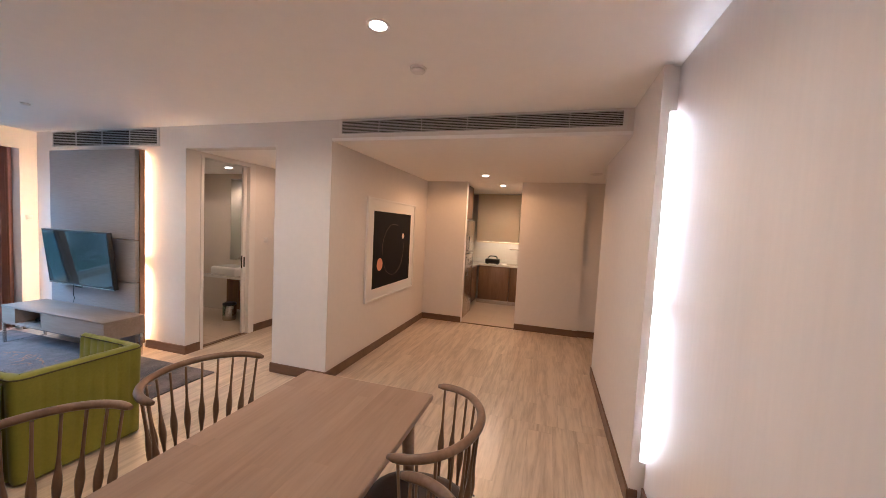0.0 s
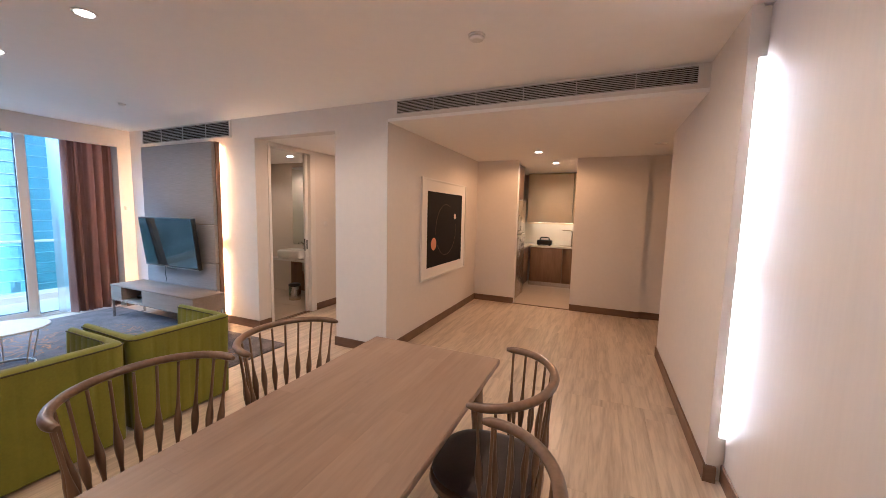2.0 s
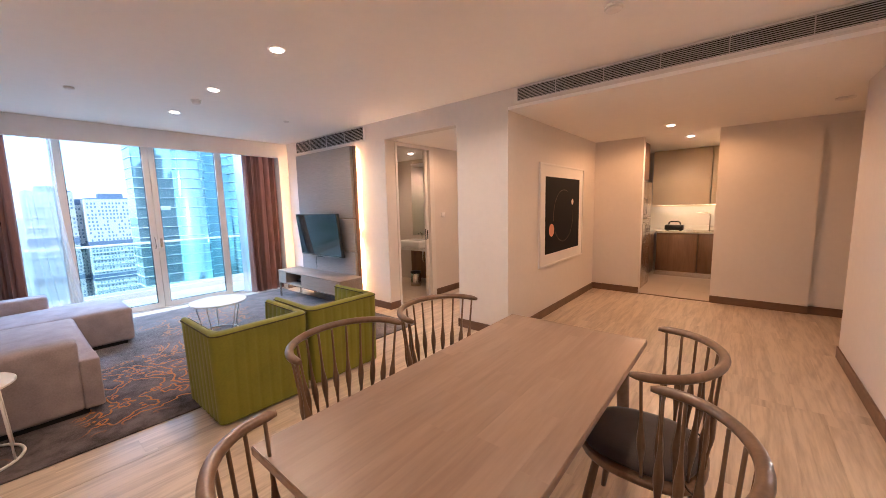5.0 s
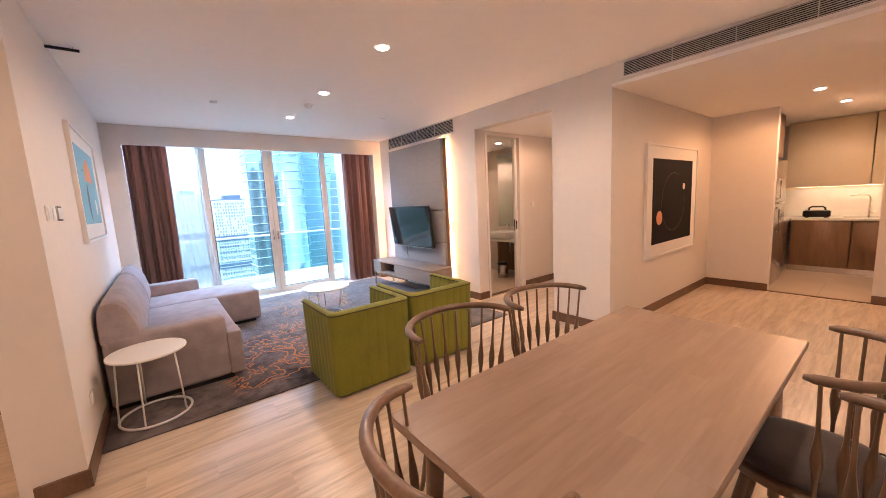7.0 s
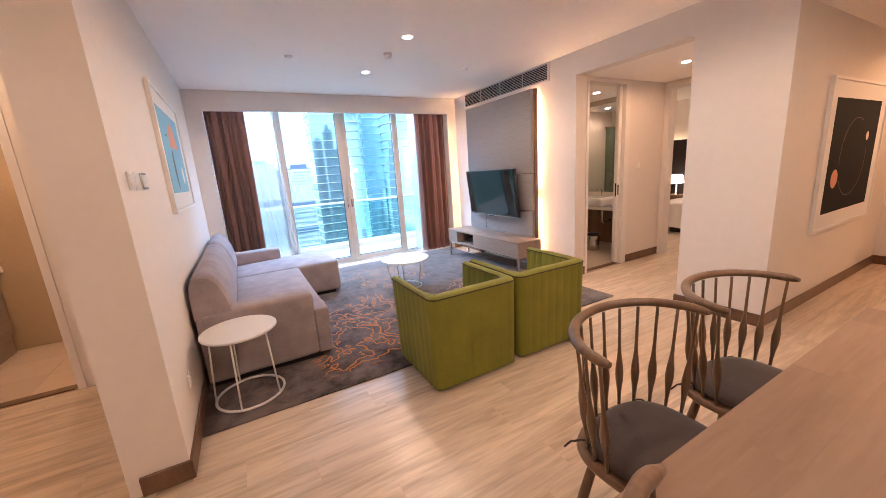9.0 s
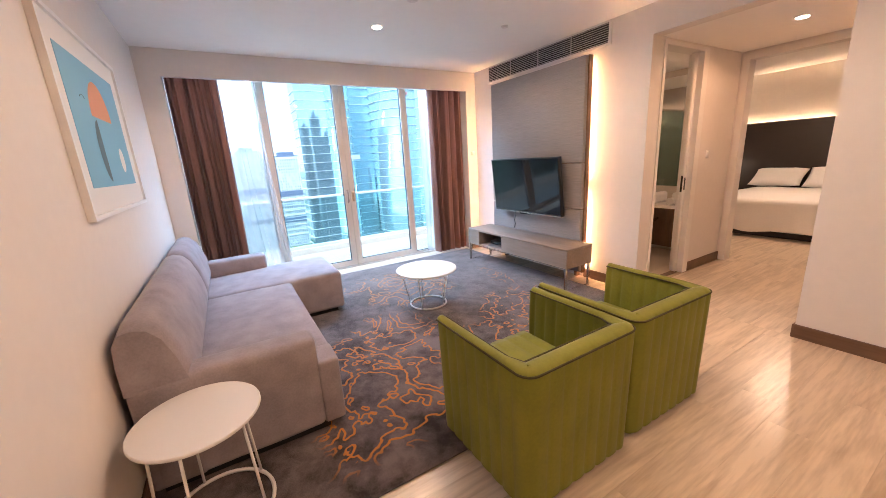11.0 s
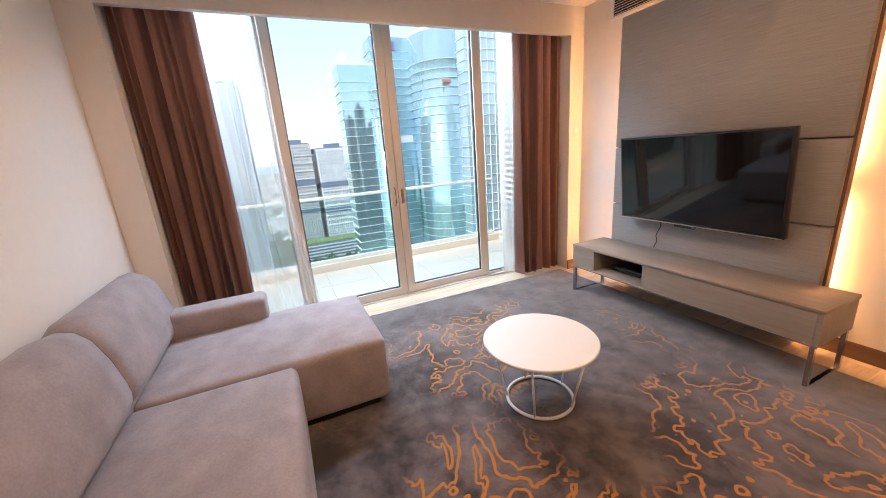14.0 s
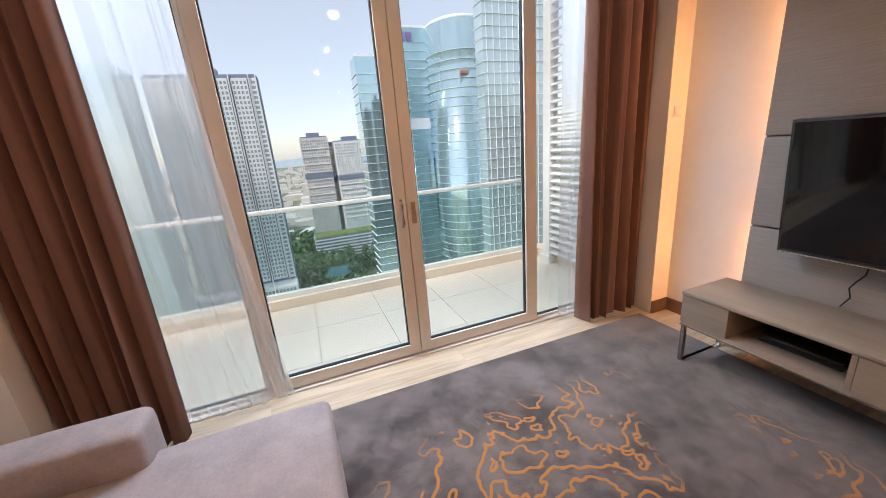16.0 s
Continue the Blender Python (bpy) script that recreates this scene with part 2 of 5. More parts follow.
M_SHEER = sheer_cloth("white_voile")
M_GLASS = clear("window_glass", (0.80, 0.86, 0.88), 0.22)
M_SHOWER = clear("shower_glass", (0.72, 0.88, 0.82), 0.8, 0.02)
M_MIRROR = material("mirror", (0.85, 0.87, 0.86), 0.02, 1.0)
M_RUG = rug_material()
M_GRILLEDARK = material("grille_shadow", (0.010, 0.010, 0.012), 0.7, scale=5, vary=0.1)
M_SLAT = material("grille_slat", (0.55, 0.52, 0.50), 0.45, scale=5, vary=0.03)
M_WALNUT = wood("walnut_kitchen_front", (0.14, 0.075, 0.040), (0.25, 0.145, 0.080), 0.42, "Z", island=0.15)
M_TILE = material("beige_floor_tile", (0.57, 0.45, 0.33), 0.3, scale=2, vary=0.06, fine=0.05, island=0.08)
M_STONE = material("white_worktop", (0.80, 0.77, 0.72), 0.25, scale=5, vary=0.03, fine=0.03)
M_LINEN = material("white_bed_linen", (0.82, 0.79, 0.76), 0.85, scale=3, vary=0.04, fine=0.04, bump=0.3, sheen=0.2)
M_LAMP = glow("lamp_glow", (1.0, 0.80, 0.58), 9)
M_LED = glow("led_tube", (1.0, 0.53, 0.20), 21)
M_STRIP = glow("kitchen_strip", (1.0, 0.66, 0.32), 3.2)
M_COVE = glow("cove_strip", (1.0, 0.60, 0.28), 16)
M_LEDCOOL = glow("led_tube_pale", (1.0, 0.90, 0.78), 18)
M_SHADE = glow("lit_lamp_shade", (1.0, 0.72, 0.45), 2.2)


# ---- mesh helpers ----
def box(bm, x0, x1, y0, y1, z0, z1):
    v = [bm.verts.new(p) for p in ((x0, y0, z0), (x1, y0, z0), (x1, y1, z0), (x0, y1, z0), (x0, y0, z1), (x1, y0, z1), (x1, y1, z1), (x0, y1, z1))]
    for f in ((0, 3, 2, 1), (4, 5, 6, 7), (0, 1, 5, 4), (1, 2, 6, 5), (2, 3, 7, 6), (3, 0, 4, 7)):
        bm.faces.new([v[i] for i in f])
    return v


def boxes(*list_of_boxes):
    bm = bmesh.new()
    for b in list_of_boxes:
        box(bm, *b)
    return bm


def rounded(x0, x1, y0, y1, z0, z1, r, seg=3):
    bm = boxes((x0, x1, y0, y1, z0, z1))
    bmesh.ops.bevel(bm, geom=bm.edges[:], offset=r, segments=seg, profile=0.5, affect="EDGES")
    for f in bm.faces:
        f.smooth = True
    return bm


def tube(bm, points, r, sides=8, closed=False):
    """A round bar along a path; r is one radius or one for each point."""
    pts = [Vector(p) for p in points]
    n = len(pts)
    rad = r if isinstance(r, (list, tuple)) else [r] * n
    rings = []
    for i, p in enumerate(pts):
        d = (pts[(i + 1) % n] - pts[i - 1]) if closed else (pts[min(i + 1, n - 1)] - pts[max(i - 1, 0)])
        q = d.to_track_quat("Z", "Y").to_matrix()
        rings.append([bm.verts.new(p + q @ Vector((math.cos(a), math.sin(a), 0)) * rad[i]) for a in [2 * math.pi * k / sides for k in range(sides)]])
    for i in range(n if closed else n - 1):
        a, b = rings[i], rings[(i + 1) % n]
        off = min(range(sides), key=lambda o: (a[0].co - b[o].co).length) if closed and i == n - 1 else 0
        for k in range(sides):
            f = bm.faces.new((a[k], a[(k + 1) % sides], b[(k + 1 + off) % sides], b[(k + off) % sides]))
            f.smooth = True
    if not closed:
        bm.faces.new(rings[0][::-1])
        bm.faces.new(rings[-1])
    return bm


def lathe(bm, profile, centre=(0, 0, 0), sides=24):
    """A turned solid from (radius, height) pairs."""
    cx, cy, cz = centre
    rings = [[bm.verts.new((cx + r * math.cos(2 * math.pi * k / sides), cy + r * math.sin(2 * math.pi * k / sides), cz + z)) for k in range(sides)] for r, z in profile]
    for a, b in zip(rings, rings[1:]):
        for k in range(sides):
            bm.faces.new((a[k], a[(k + 1) % sides], b[(k + 1) % sides], b[k])).smooth = True
    bm.faces.new(rings[0][::-1])
    bm.faces.new(rings[-1])
    return bm


def mesh_of(name, bm, mat):
    bmesh.ops.recalc_face_normals(bm, faces=bm.faces[:])
    me = bpy.data.meshes.new(name)
    bm.to_mesh(me)
    bm.free()
    me.materials.append(mat)
    return me


def part(name, bm, mat, parent=None, label=""):
    ob = new(name, mesh_of(name, bm, mat))
    if parent is not None:
        ob.parent = parent
    if label:
        tagged(ob, label)
    return ob


def thing(name, at, label, category, group="", turn=0):
    ob = new(name)
    ob.empty_display_size = 0.1
    ob.matrix_world = pose(*at, 0, 0, turn)
    return tagged(ob, label, category, group)


def setting(name, bm, mat, label, category="wall"):
    return tagged(part(name, bm, mat), label, category, kind="structure")


# ---- plan ----
H, SOFFIT, HEAD = 2.70, 2.49, 2.445      # ceiling, hall soffit, corridor head
TV_Y, WEST, SOUTH, EAST = 3.59, -7.33, -0.485, 0.165
HALL_W, HALL_N, STUB_Y, STUB_X = -2.67, 6.56, 2.83, 0.07
GLASS = -7.71
FOYER = 0.02                             # where the hall wall steps back

# ---- structure ----
WALL = "warm off-white painted wall"
setting("floor", boxes((-5.6, 2.0, -2.6, 6.665, -0.12, -0.006), (-7.66, -5.6, -0.7, 3.6, -0.12, -0.006), (-7.45, -2.68, 5.56, 9.3, -0.12, -0.006), (-4.8, -3.3, 3.5, 5.6, -0.118, -0.008)), M_SUB, "pale oak laminate floor of long planks", "floor")
setting("ceiling", boxes((-7.78, 0.6, -2.6, 3.70, H, H + 0.15)), M_CEIL, "smooth off-white plaster ceiling with recessed lamps", "ceiling")
setting("ceiling_hall", boxes((-2.8, 2.0, 3.70, 9.2, SOFFIT, SOFFIT + 0.12), (-2.67, STUB_X, 3.592, 3.70, SOFFIT, 2.522)), M_CEIL, "lowered plaster ceiling over the hall", "ceiling")
setting("ceiling_corridor", boxes((-4.70, -3.30, 3.742, 5.46, HEAD + 0.002, HEAD + 0.12)), M_CEIL, "lowered plaster ceiling over the corridor", "ceiling")
setting("ceiling_bedroom", boxes((-7.5, -2.8, 5.4, 9.3, 2.66, 2.78)), M_CEIL, "white bedroom ceiling", "ceiling")
setting("ceiling_bathroom", boxes((-6.8, -4.70, 3.6, 5.6, 2.42, 2.54)), M_CEIL, "white bathroom ceiling with small downlights", "ceiling")
# wall with the television, the corridor opening, the column and the hall opening
setting("wall_north", boxes((-7.75, -4.616, TV_Y, TV_Y + 0.15, 0, H), (-4.616, -3.353, TV_Y, TV_Y + 0.15, HEAD, H), (-3.353, HALL_W, TV_Y, 5.55, 0, H),
                            (HALL_W, STUB_X, TV_Y, TV_Y + 0.11, 2.52, H)), M_WALL, WALL + " with two wide openings")
setting("wall_hall_west", boxes((-2.80, HALL_W, 5.55, HALL_N, 0, H)), M_WALL, WALL + " that carries the black picture")
setting("wall_hall_north", boxes((-2.80, -1.94, HALL_N, HALL_N + 0.12, 0, SOFFIT), (-1.0, FOYER, HALL_N, HALL_N + 0.12, 0, SOFFIT)), M_WALL, WALL + " beside the kitchen opening")
setting("wall_foyer", boxes((FOYER, 2.0, HALL_N + 0.04, HALL_N + 0.16, 0, SOFFIT)), M_WALL, WALL + " set back at the foyer")
setting("wall_hall_east", boxes((1.9, 2.0, 4.9, HALL_N + 0.04, 0, SOFFIT), (0.6, 2.0, 4.86, 4.96, 0, SOFFIT)), M_WALL, WALL + " of the entrance")
setting("wall_stub", boxes((STUB_X, STUB_X + 0.05, STUB_Y, 4.96, 0, H), (STUB_X + 0.05, 0.6, 3.0, 4.96, 0, H), (STUB_X + 0.05, EAST - 0.001, 2.86, 3.0, 0, 0.27), (STUB_X + 0.05, EAST - 0.001, 2.86, 3.0, 2.44, H)), M_WALL, WALL + " with a lit slot along its edge")
setting("wall_east", boxes((EAST, 0.3, -2.6, 3.0, 0, H)), M_PANELWALL, "smooth satin off-white wall lit by a vertical light slot")
setting("wall_dining_south", boxes((-3.6, 0.3, -2.6, -2.45, 0, H)), M_WALL, WALL)
setting("wall_south", boxes((-7.75, -3.54, SOUTH - 0.14, SOUTH, 0, H), (-3.68, -3.54, -0.74, SOUTH - 0.14, 0, H), (-3.68, -3.54, -2.6, -2.3, 0, H)), M_WALL, WALL + " behind the sofa")
setting("wall_west", boxes((WEST - 0.05, WEST, SOUTH, TV_Y, 2.44, H), (GLASS - 0.06, WEST - 0.05, SOUTH, -0.29, 0, 2.69), (WEST - 0.05, WEST, SOUTH, -0.29, 0, 2.44), (GLASS - 0.06, WEST - 0.05, 3.417, TV_Y, 0, 2.69), (WEST - 0.05, WEST, 3.417, TV_Y, 0, 2.44),
                           (GLASS - 0.06, WEST - 0.05, SOUTH, TV_Y, 2.69, H)), M_WALL, WALL + " with a deep curtain recess at the balcony doors")
setting("wall_corridor_west", boxes((-4.75, -4.616, TV_Y + 0.15, 3.80, 0, H), (-4.75, -4.63, 4.60, 5.55, 0, H), (-4.75, -4.63, 3.80, 4.60, 2.40, H)), M_WALL, WALL + " with the bathroom doorway")
setting("wall_corridor_north", boxes((-4.63, -4.55, 5.40, 5.52, 0, H), (-4.55, -3.50, 5.40, 5.52, 2.36, H), (-3.50, -3.353, 5.40, 5.52, 0, H)), M_WALL, WALL + " with the bedroom doorway")
setting("wall_bedroom", boxes((-7.5, -7.38, 5.6, 9.2, 0, H), (-7.5, -2.8, 9.1, 9.22, 0, H), (-2.8, -2.68, 6.68, 9.2, 0, H), (-7.5, -4.75, 5.55, 5.62, 0, H)), M_WALL, "warm white bedroom wall")
setting("wall_vestibule", boxes((-5.22, -5.10, -1.32, SOUTH - 0.14, 0, H), (-5.22, -5.10, -2.6, -1.32, 2.2, H), (-5.22, -3.54, -2.75, -2.6, 0, H)), M_WALL, "beige wall of the guest bathroom lobby")
M_TAN = material("olive_tan_tile", (0.46, 0.35, 0.21), 0.5, scale=1.5, vary=0.08, fine=0.05, bump=0.05)
setting("wall_guest_bathroom", boxes((-6.6, -5.22, -2.75, -2.6, 0, 2.45), (-6.6, -6.5, -2.6, -0.6, 0, 2.45)), M_TAN, "olive-tan tiled wall of the guest bathroom")
setting("ceiling_vestibule", boxes((-6.6, -5.22, -2.7, SOUTH - 0.14, 2.45, 2.55)), M_CEIL, "white guest bathroom ceiling", "ceiling")
setting("floor_guest_bathroom", boxes((-6.6, -5.16, -2.6, -0.6, -0.1, -0.004)), M_SUB, "beige tiled floor of the guest bathroom", "floor")

# skirting
def skirting(x0, y0, x1, y1, nx, ny):
    """A board along a wall foot, 11 cm high, standing off along (nx, ny)."""
    t = 0.014
    bm = boxes((min(x0, x1, x0 + nx * t), max(x0, x1, x0 + nx * t), min(y0, y1, y0 + ny * t), max(y0, y1, y0 + ny * t), 0, 0.105))
    bmesh.ops.bevel(bm, geom=[e for e in bm.edges if all(v.co.z > 0.1 for v in e.verts)], offset=0.004, segments=1, affect="EDGES")
    setting("baseboard", bm, M_SKIRT, "dark-stained wooden skirting board", "baseboard")


for row in ((-7.33, TV_Y, -6.70, TV_Y, 0, -1), (-5.25, TV_Y, -4.616, TV_Y, 0, -1), (-4.616, TV_Y - 0.014, -4.616, 3.772, 1, 0), (-4.63, 4.63, -4.63, 5.40, 1, 0),
            (-3.353, TV_Y - 0.014, -3.353, 5.4, -1, 0), (-3.353, TV_Y, HALL_W, TV_Y, 0, -1), (HALL_W, TV_Y - 0.014, HALL_W, HALL_N, 1, 0), (HALL_W, HALL_N, -1.94, HALL_N, 0, -1),
            (-1.0, HALL_N, FOYER, HALL_N, 0, -1), (FOYER, HALL_N + 0.04, 1.9, HALL_N + 0.04, 0, -1), (STUB_X, STUB_Y - 0.014, STUB_X, 4.96, -1, 0), (STUB_X, STUB_Y, STUB_X + 0.05, STUB_Y, 0, -1), (EAST, -2.45, EAST, 2.98, -1, 0),
            (-7.33, SOUTH, -3.54, SOUTH, 0, 1), (-3.54, -0.69, -3.54, SOUTH + 0.014, 1, 0), (-3.54, -2.45, 0.15, -2.45, 0, 1), (-5.10, -1.25, -5.10, -0.63, 1, 0),
            (WEST, 3.417, WEST, TV_Y, 1, 0), (WEST, SOUTH, WEST, -0.29, 1, 0)):
    skirting(*row)

# ---- balcony doors ----
def pane_leaf(name, y0, y1, x, z0, z1, stile, parent_label):
    d = tagged(part(name, boxes((x - 0.03, x + 0.03, y0, y0 + stile, z0, z1), (x - 0.03, x + 0.03, y1 - stile, y1, z0, z1), (x - 0.03, x + 0.03, y0 + stile, y1 - stile, z0, z0 + stile),
                                (x - 0.03, x + 0.03, y0 + stile, y1 - stile, z1 - stile, z1)), M_FRAME), parent_label, "window", kind="structure")
    g = part("pane", boxes((x - 0.004, x + 0.004, y0 + stile - 0.008, y1 - stile + 0.008, z0 + stile - 0.008, z1 - stile + 0.008)), M_GLASS, d)
    g.visible_shadow = False
    part("gasket", boxes((x - 0.012, x + 0.012, y0 + stile, y0 + stile + 0.008, z0 + stile, z1 - stile), (x - 0.012, x + 0.012, y1 - stile - 0.008, y1 - stile, z0 + stile, z1 - stile),
                         (x - 0.012, x + 0.012, y0 + stile + 0.008, y1 - stile - 0.008, z0 + stile, z0 + stile + 0.008)), M_BLACK, d)
    return d


pane_leaf("window_1", -0.288, 0.585, GLASS, 0.015, 2.665, 0.022, "tall fixed pane in a pale painted frame")
door = pane_leaf("door_1", 0.59, 1.575, GLASS + 0.012, 0.02, 2.665, 0.075, "closed glass balcony door in a pale frame")
bm = bmesh.new()
tube(bm, [(GLASS + 0.05, 1.54, 0.95), (GLASS + 0.085, 1.54, 0.97), (GLASS + 0.085, 1.54, 1.10), (GLASS + 0.05, 1.54, 1.12)], 0.009)
part("door_handle", bm, M_STEEL, door, "slim metal pull handle")
door = pane_leaf("door_2", 1.58, 2.55, GLASS + 0.012, 0.02, 2.665, 0.075, "closed glass balcony door with a key lock")
bm = lathe(bmesh.new(), [(0.012, 0), (0.012, 0.012), (0.009, 0.015)], sides=12)
bmesh.ops.transform(bm, matrix=pose(GLASS + 0.042, 1.62, 1.04, 0, 90, 0), verts=bm.verts[:])
box(bm, GLASS + 0.042, GLASS + 0.046, 1.605, 1.635, 0.96, 1.10)
part("lock", bm, M_STEEL, door)
pane_leaf("window_2", 2.555, 3.415, GLASS, 0.015, 2.665, 0.022, "tall fixed pane in a pale painted frame")
setting("door_sill", boxes((GLASS - 0.06, -7.64, -0.29, 3.417, -0.05, 0.014)), M_FRAME, "pale metal door sill", "sill")
setting("trim", boxes((GLASS - 0.06, GLASS + 0.06, -0.288, 3.415, 2.667, 2.688)), M_FRAME, "pale metal head track of the doors", "trim")

sticker = thing("sticker", (GLASS + 0.0165, 1.73, 1.57), "small pale paper notice stuck on the door glass", "notice")
part("sheet", boxes((0, 0.001, -0.065, 0.065, -0.032, 0.032)), M_SHEER, sticker)

# ---- curtains ----
def curtain(name, y0, y1, x, folds, depth, z0, z1, mat, label, lean=0.0, seed=1):
    """A hanging in uneven rounded folds with narrow valleys; lean: how far the free edge drifts at the foot."""
    rnd = random.Random(seed)
    bm = bmesh.new()
    wide = [rnd.choice((0.5, 0.8, 1.2, 1.7)) * rnd.uniform(0.85, 1.15) for _ in range(folds)]
    high = [(0.45 + 0.4 * min(w, 1.3)) * rnd.uniform(0.8, 1.15) for w in wide]
    drift = [rnd.uniform(-0.35, 0.35) for _ in range(folds + 1)]
    drift[0] = drift[-1] = 0.0
    cuts = [sum(wide[:k]) / sum(wide) for k in range(folds + 1)]
    rows, per = 16, 12
    grid = []
    for j in range(rows + 1):
        v = j / rows
        edge = [c + drift[k] * 0.06 * math.sin(2.6 * v + k) for k, c in enumerate(cuts)]
        row = []
        for k in range(folds):
            for i in range(per + (k == folds - 1)):
                f = i / per
                u = edge[k] + (edge[k + 1] - edge[k]) * (f + 0.10 * math.sin(2 * math.pi * f) * math.sin(k * 2.3 + v))
                ridge = math.sin(math.pi * min(f, 1.0)) ** 0.75
                swell = 0.85 + 0.25 * math.sin(1.9 * v + 2.1 * k)
                dx = depth * high[k] * (2.0 * ridge - 1.0) * (0.72 + 0.30 * v) * swell
                dx += 0.005 * math.sin(5 * v + 13 * u) + 0.22 * depth * math.sin(3 * math.pi * f) * math.sin(3.7 * k)
                row.append(bm.verts.new((x + dx, y0 + (y1 - y0) * u + lean * v * v * u, z1 + (z0 - z1) * v)))
        grid.append(row)
    for a, b in zip(grid, grid[1:]):
        for i in range(len(a) - 1):
            bm.faces.new((a[i], a[i + 1], b[i + 1], b[i])).smooth = True
    if mat is not M_SHEER:
        bmesh.ops.solidify(bm, geom=bm.faces[:], thickness=0.003)
    return tagged(part(name, bm, mat), label, "curtain")


curtain("curtain", -0.287, 0.20, -7.50, 8, 0.070, 0.012, 2.66, M_CURTAIN, "cocoa-brown floor-length curtain drawn aside at the balcony doors", -0.02, 3)
curtain("curtain", 2.85, 3.412, -7.495, 8, 0.068, 0.012, 2.66, M_CURTAIN, "rust-lit brown floor-length curtain drawn aside near the television", 0.0, 5)
curtain("sheer_curtain", -0.28, 0.56, -7.615, 11, 0.024, 0.02, 2.65, M_SHEER, "white sheer voile curtain hanging before the glass", 0.16, 7)
curtain("sheer_curtain", 2.76, 3.38, -7.625, 8, 0.024, 0.02, 2.65, M_SHEER, "narrow white sheer voile curtain beside the brown curtain", 0.0, 9)

# ---- rug ----
bm = rounded(-1.75, 1.75, -1.90, 1.90, 0, 0.014, 0.005, 1)
rug = tagged(part("rug", bm, M_RUG), "large grey mottled rug with orange coastline figures", "rug")
rug.matrix_world = pose(-5.605, 1.43, 0.0)

# ---- dining table ----
table = thing("dining_table", (-1.465, 1.37, 0), "brown oiled wooden dining table, long and bare", "table")
top = part("tabletop", rounded(-0.405, 0.405, -0.85, 0.85, 0.742, 0.7705, 0.004, 2), M_TABLE, table)
rnd = random.Random(4)
for i in range(9):
    x0, x1 = -0.402 + 0.804 * i / 9, -0.402 + 0.804 * (i + 1) / 9
    y = -0.847
    while y < 0.84:
        y1 = min(0.847, y + rnd.uniform(0.38, 0.85))
        if 0.847 - y1 < 0.15:
            y1 = 0.847
        part("stave", boxes((x0 + 0.0001, x1 - 0.0001, y + 0.0001, y1 - 0.0001, 0.7705, 0.773)), M_TABLE, top)
        y = y1
part("apron", boxes((-0.33, 0.33, -0.75, -0.73, 0.68, 0.742), (-0.33, 0.33, 0.73, 0.75, 0.68, 0.742), (-0.33, -0.31, -0.73, 0.73, 0.68, 0.742), (0.31, 0.33, -0.73, 0.73, 0.68, 0.742)), M_TABLE, table)
for sx in (-1, 1):
    for sy in (-1, 1):
        bm = bmesh.new()
        tube(bm, [(sx * 0.31, sy * 0.72, 0.742), (sx * 0.34, sy * 0.76, 0.0)], [0.036, 0.022], 12)
        part("leg", bm, M_TABLE, table)

# ---- dining chairs ----
def spindle_points(a):
    foot = Vector((0.195 * math.cos(a) + 0.005, 0.232 * math.sin(a), 0.452))
    head = Vector((0.232 * math.cos(a), 0.292 * math.sin(a), 0.878))
    pts, rad = [], []
    for k in range(15):
        f = k / 14
        pts.append(foot.lerp(head, f))
        rad.append(0.0060 + 0.0105 * math.exp(-((f - 0.36) / 0.15) ** 2))
    return pts, rad


def seat_plate(rx0, rx1, ry, levels, sides=40):
    """A soft D: deep to the front (local -x), shallower behind; levels are (inset, height)."""
    bm = bmesh.new()
    rings = []
    for inset, z in levels:
        ring = []
        for k in range(sides):
            a = 2 * math.pi * k / sides
            c, q = math.cos(a), math.sin(a)
            c, q = math.copysign(abs(c) ** 0.75, c), math.copysign(abs(q) ** 0.75, q)
            ring.append(bm.verts.new((c * ((rx1 if c > 0 else rx0) - inset), q * (ry - inset), z)))
        rings.append(ring)
    for a, b in zip(rings, rings[1:]):
        for k in range(sides):
            bm.faces.new((a[k], a[(k + 1) % sides], b[(k + 1) % sides], b[k])).smooth = True
    bm.faces.new(rings[0][::-1])
    bm.faces.new(rings[-1])
    return bm


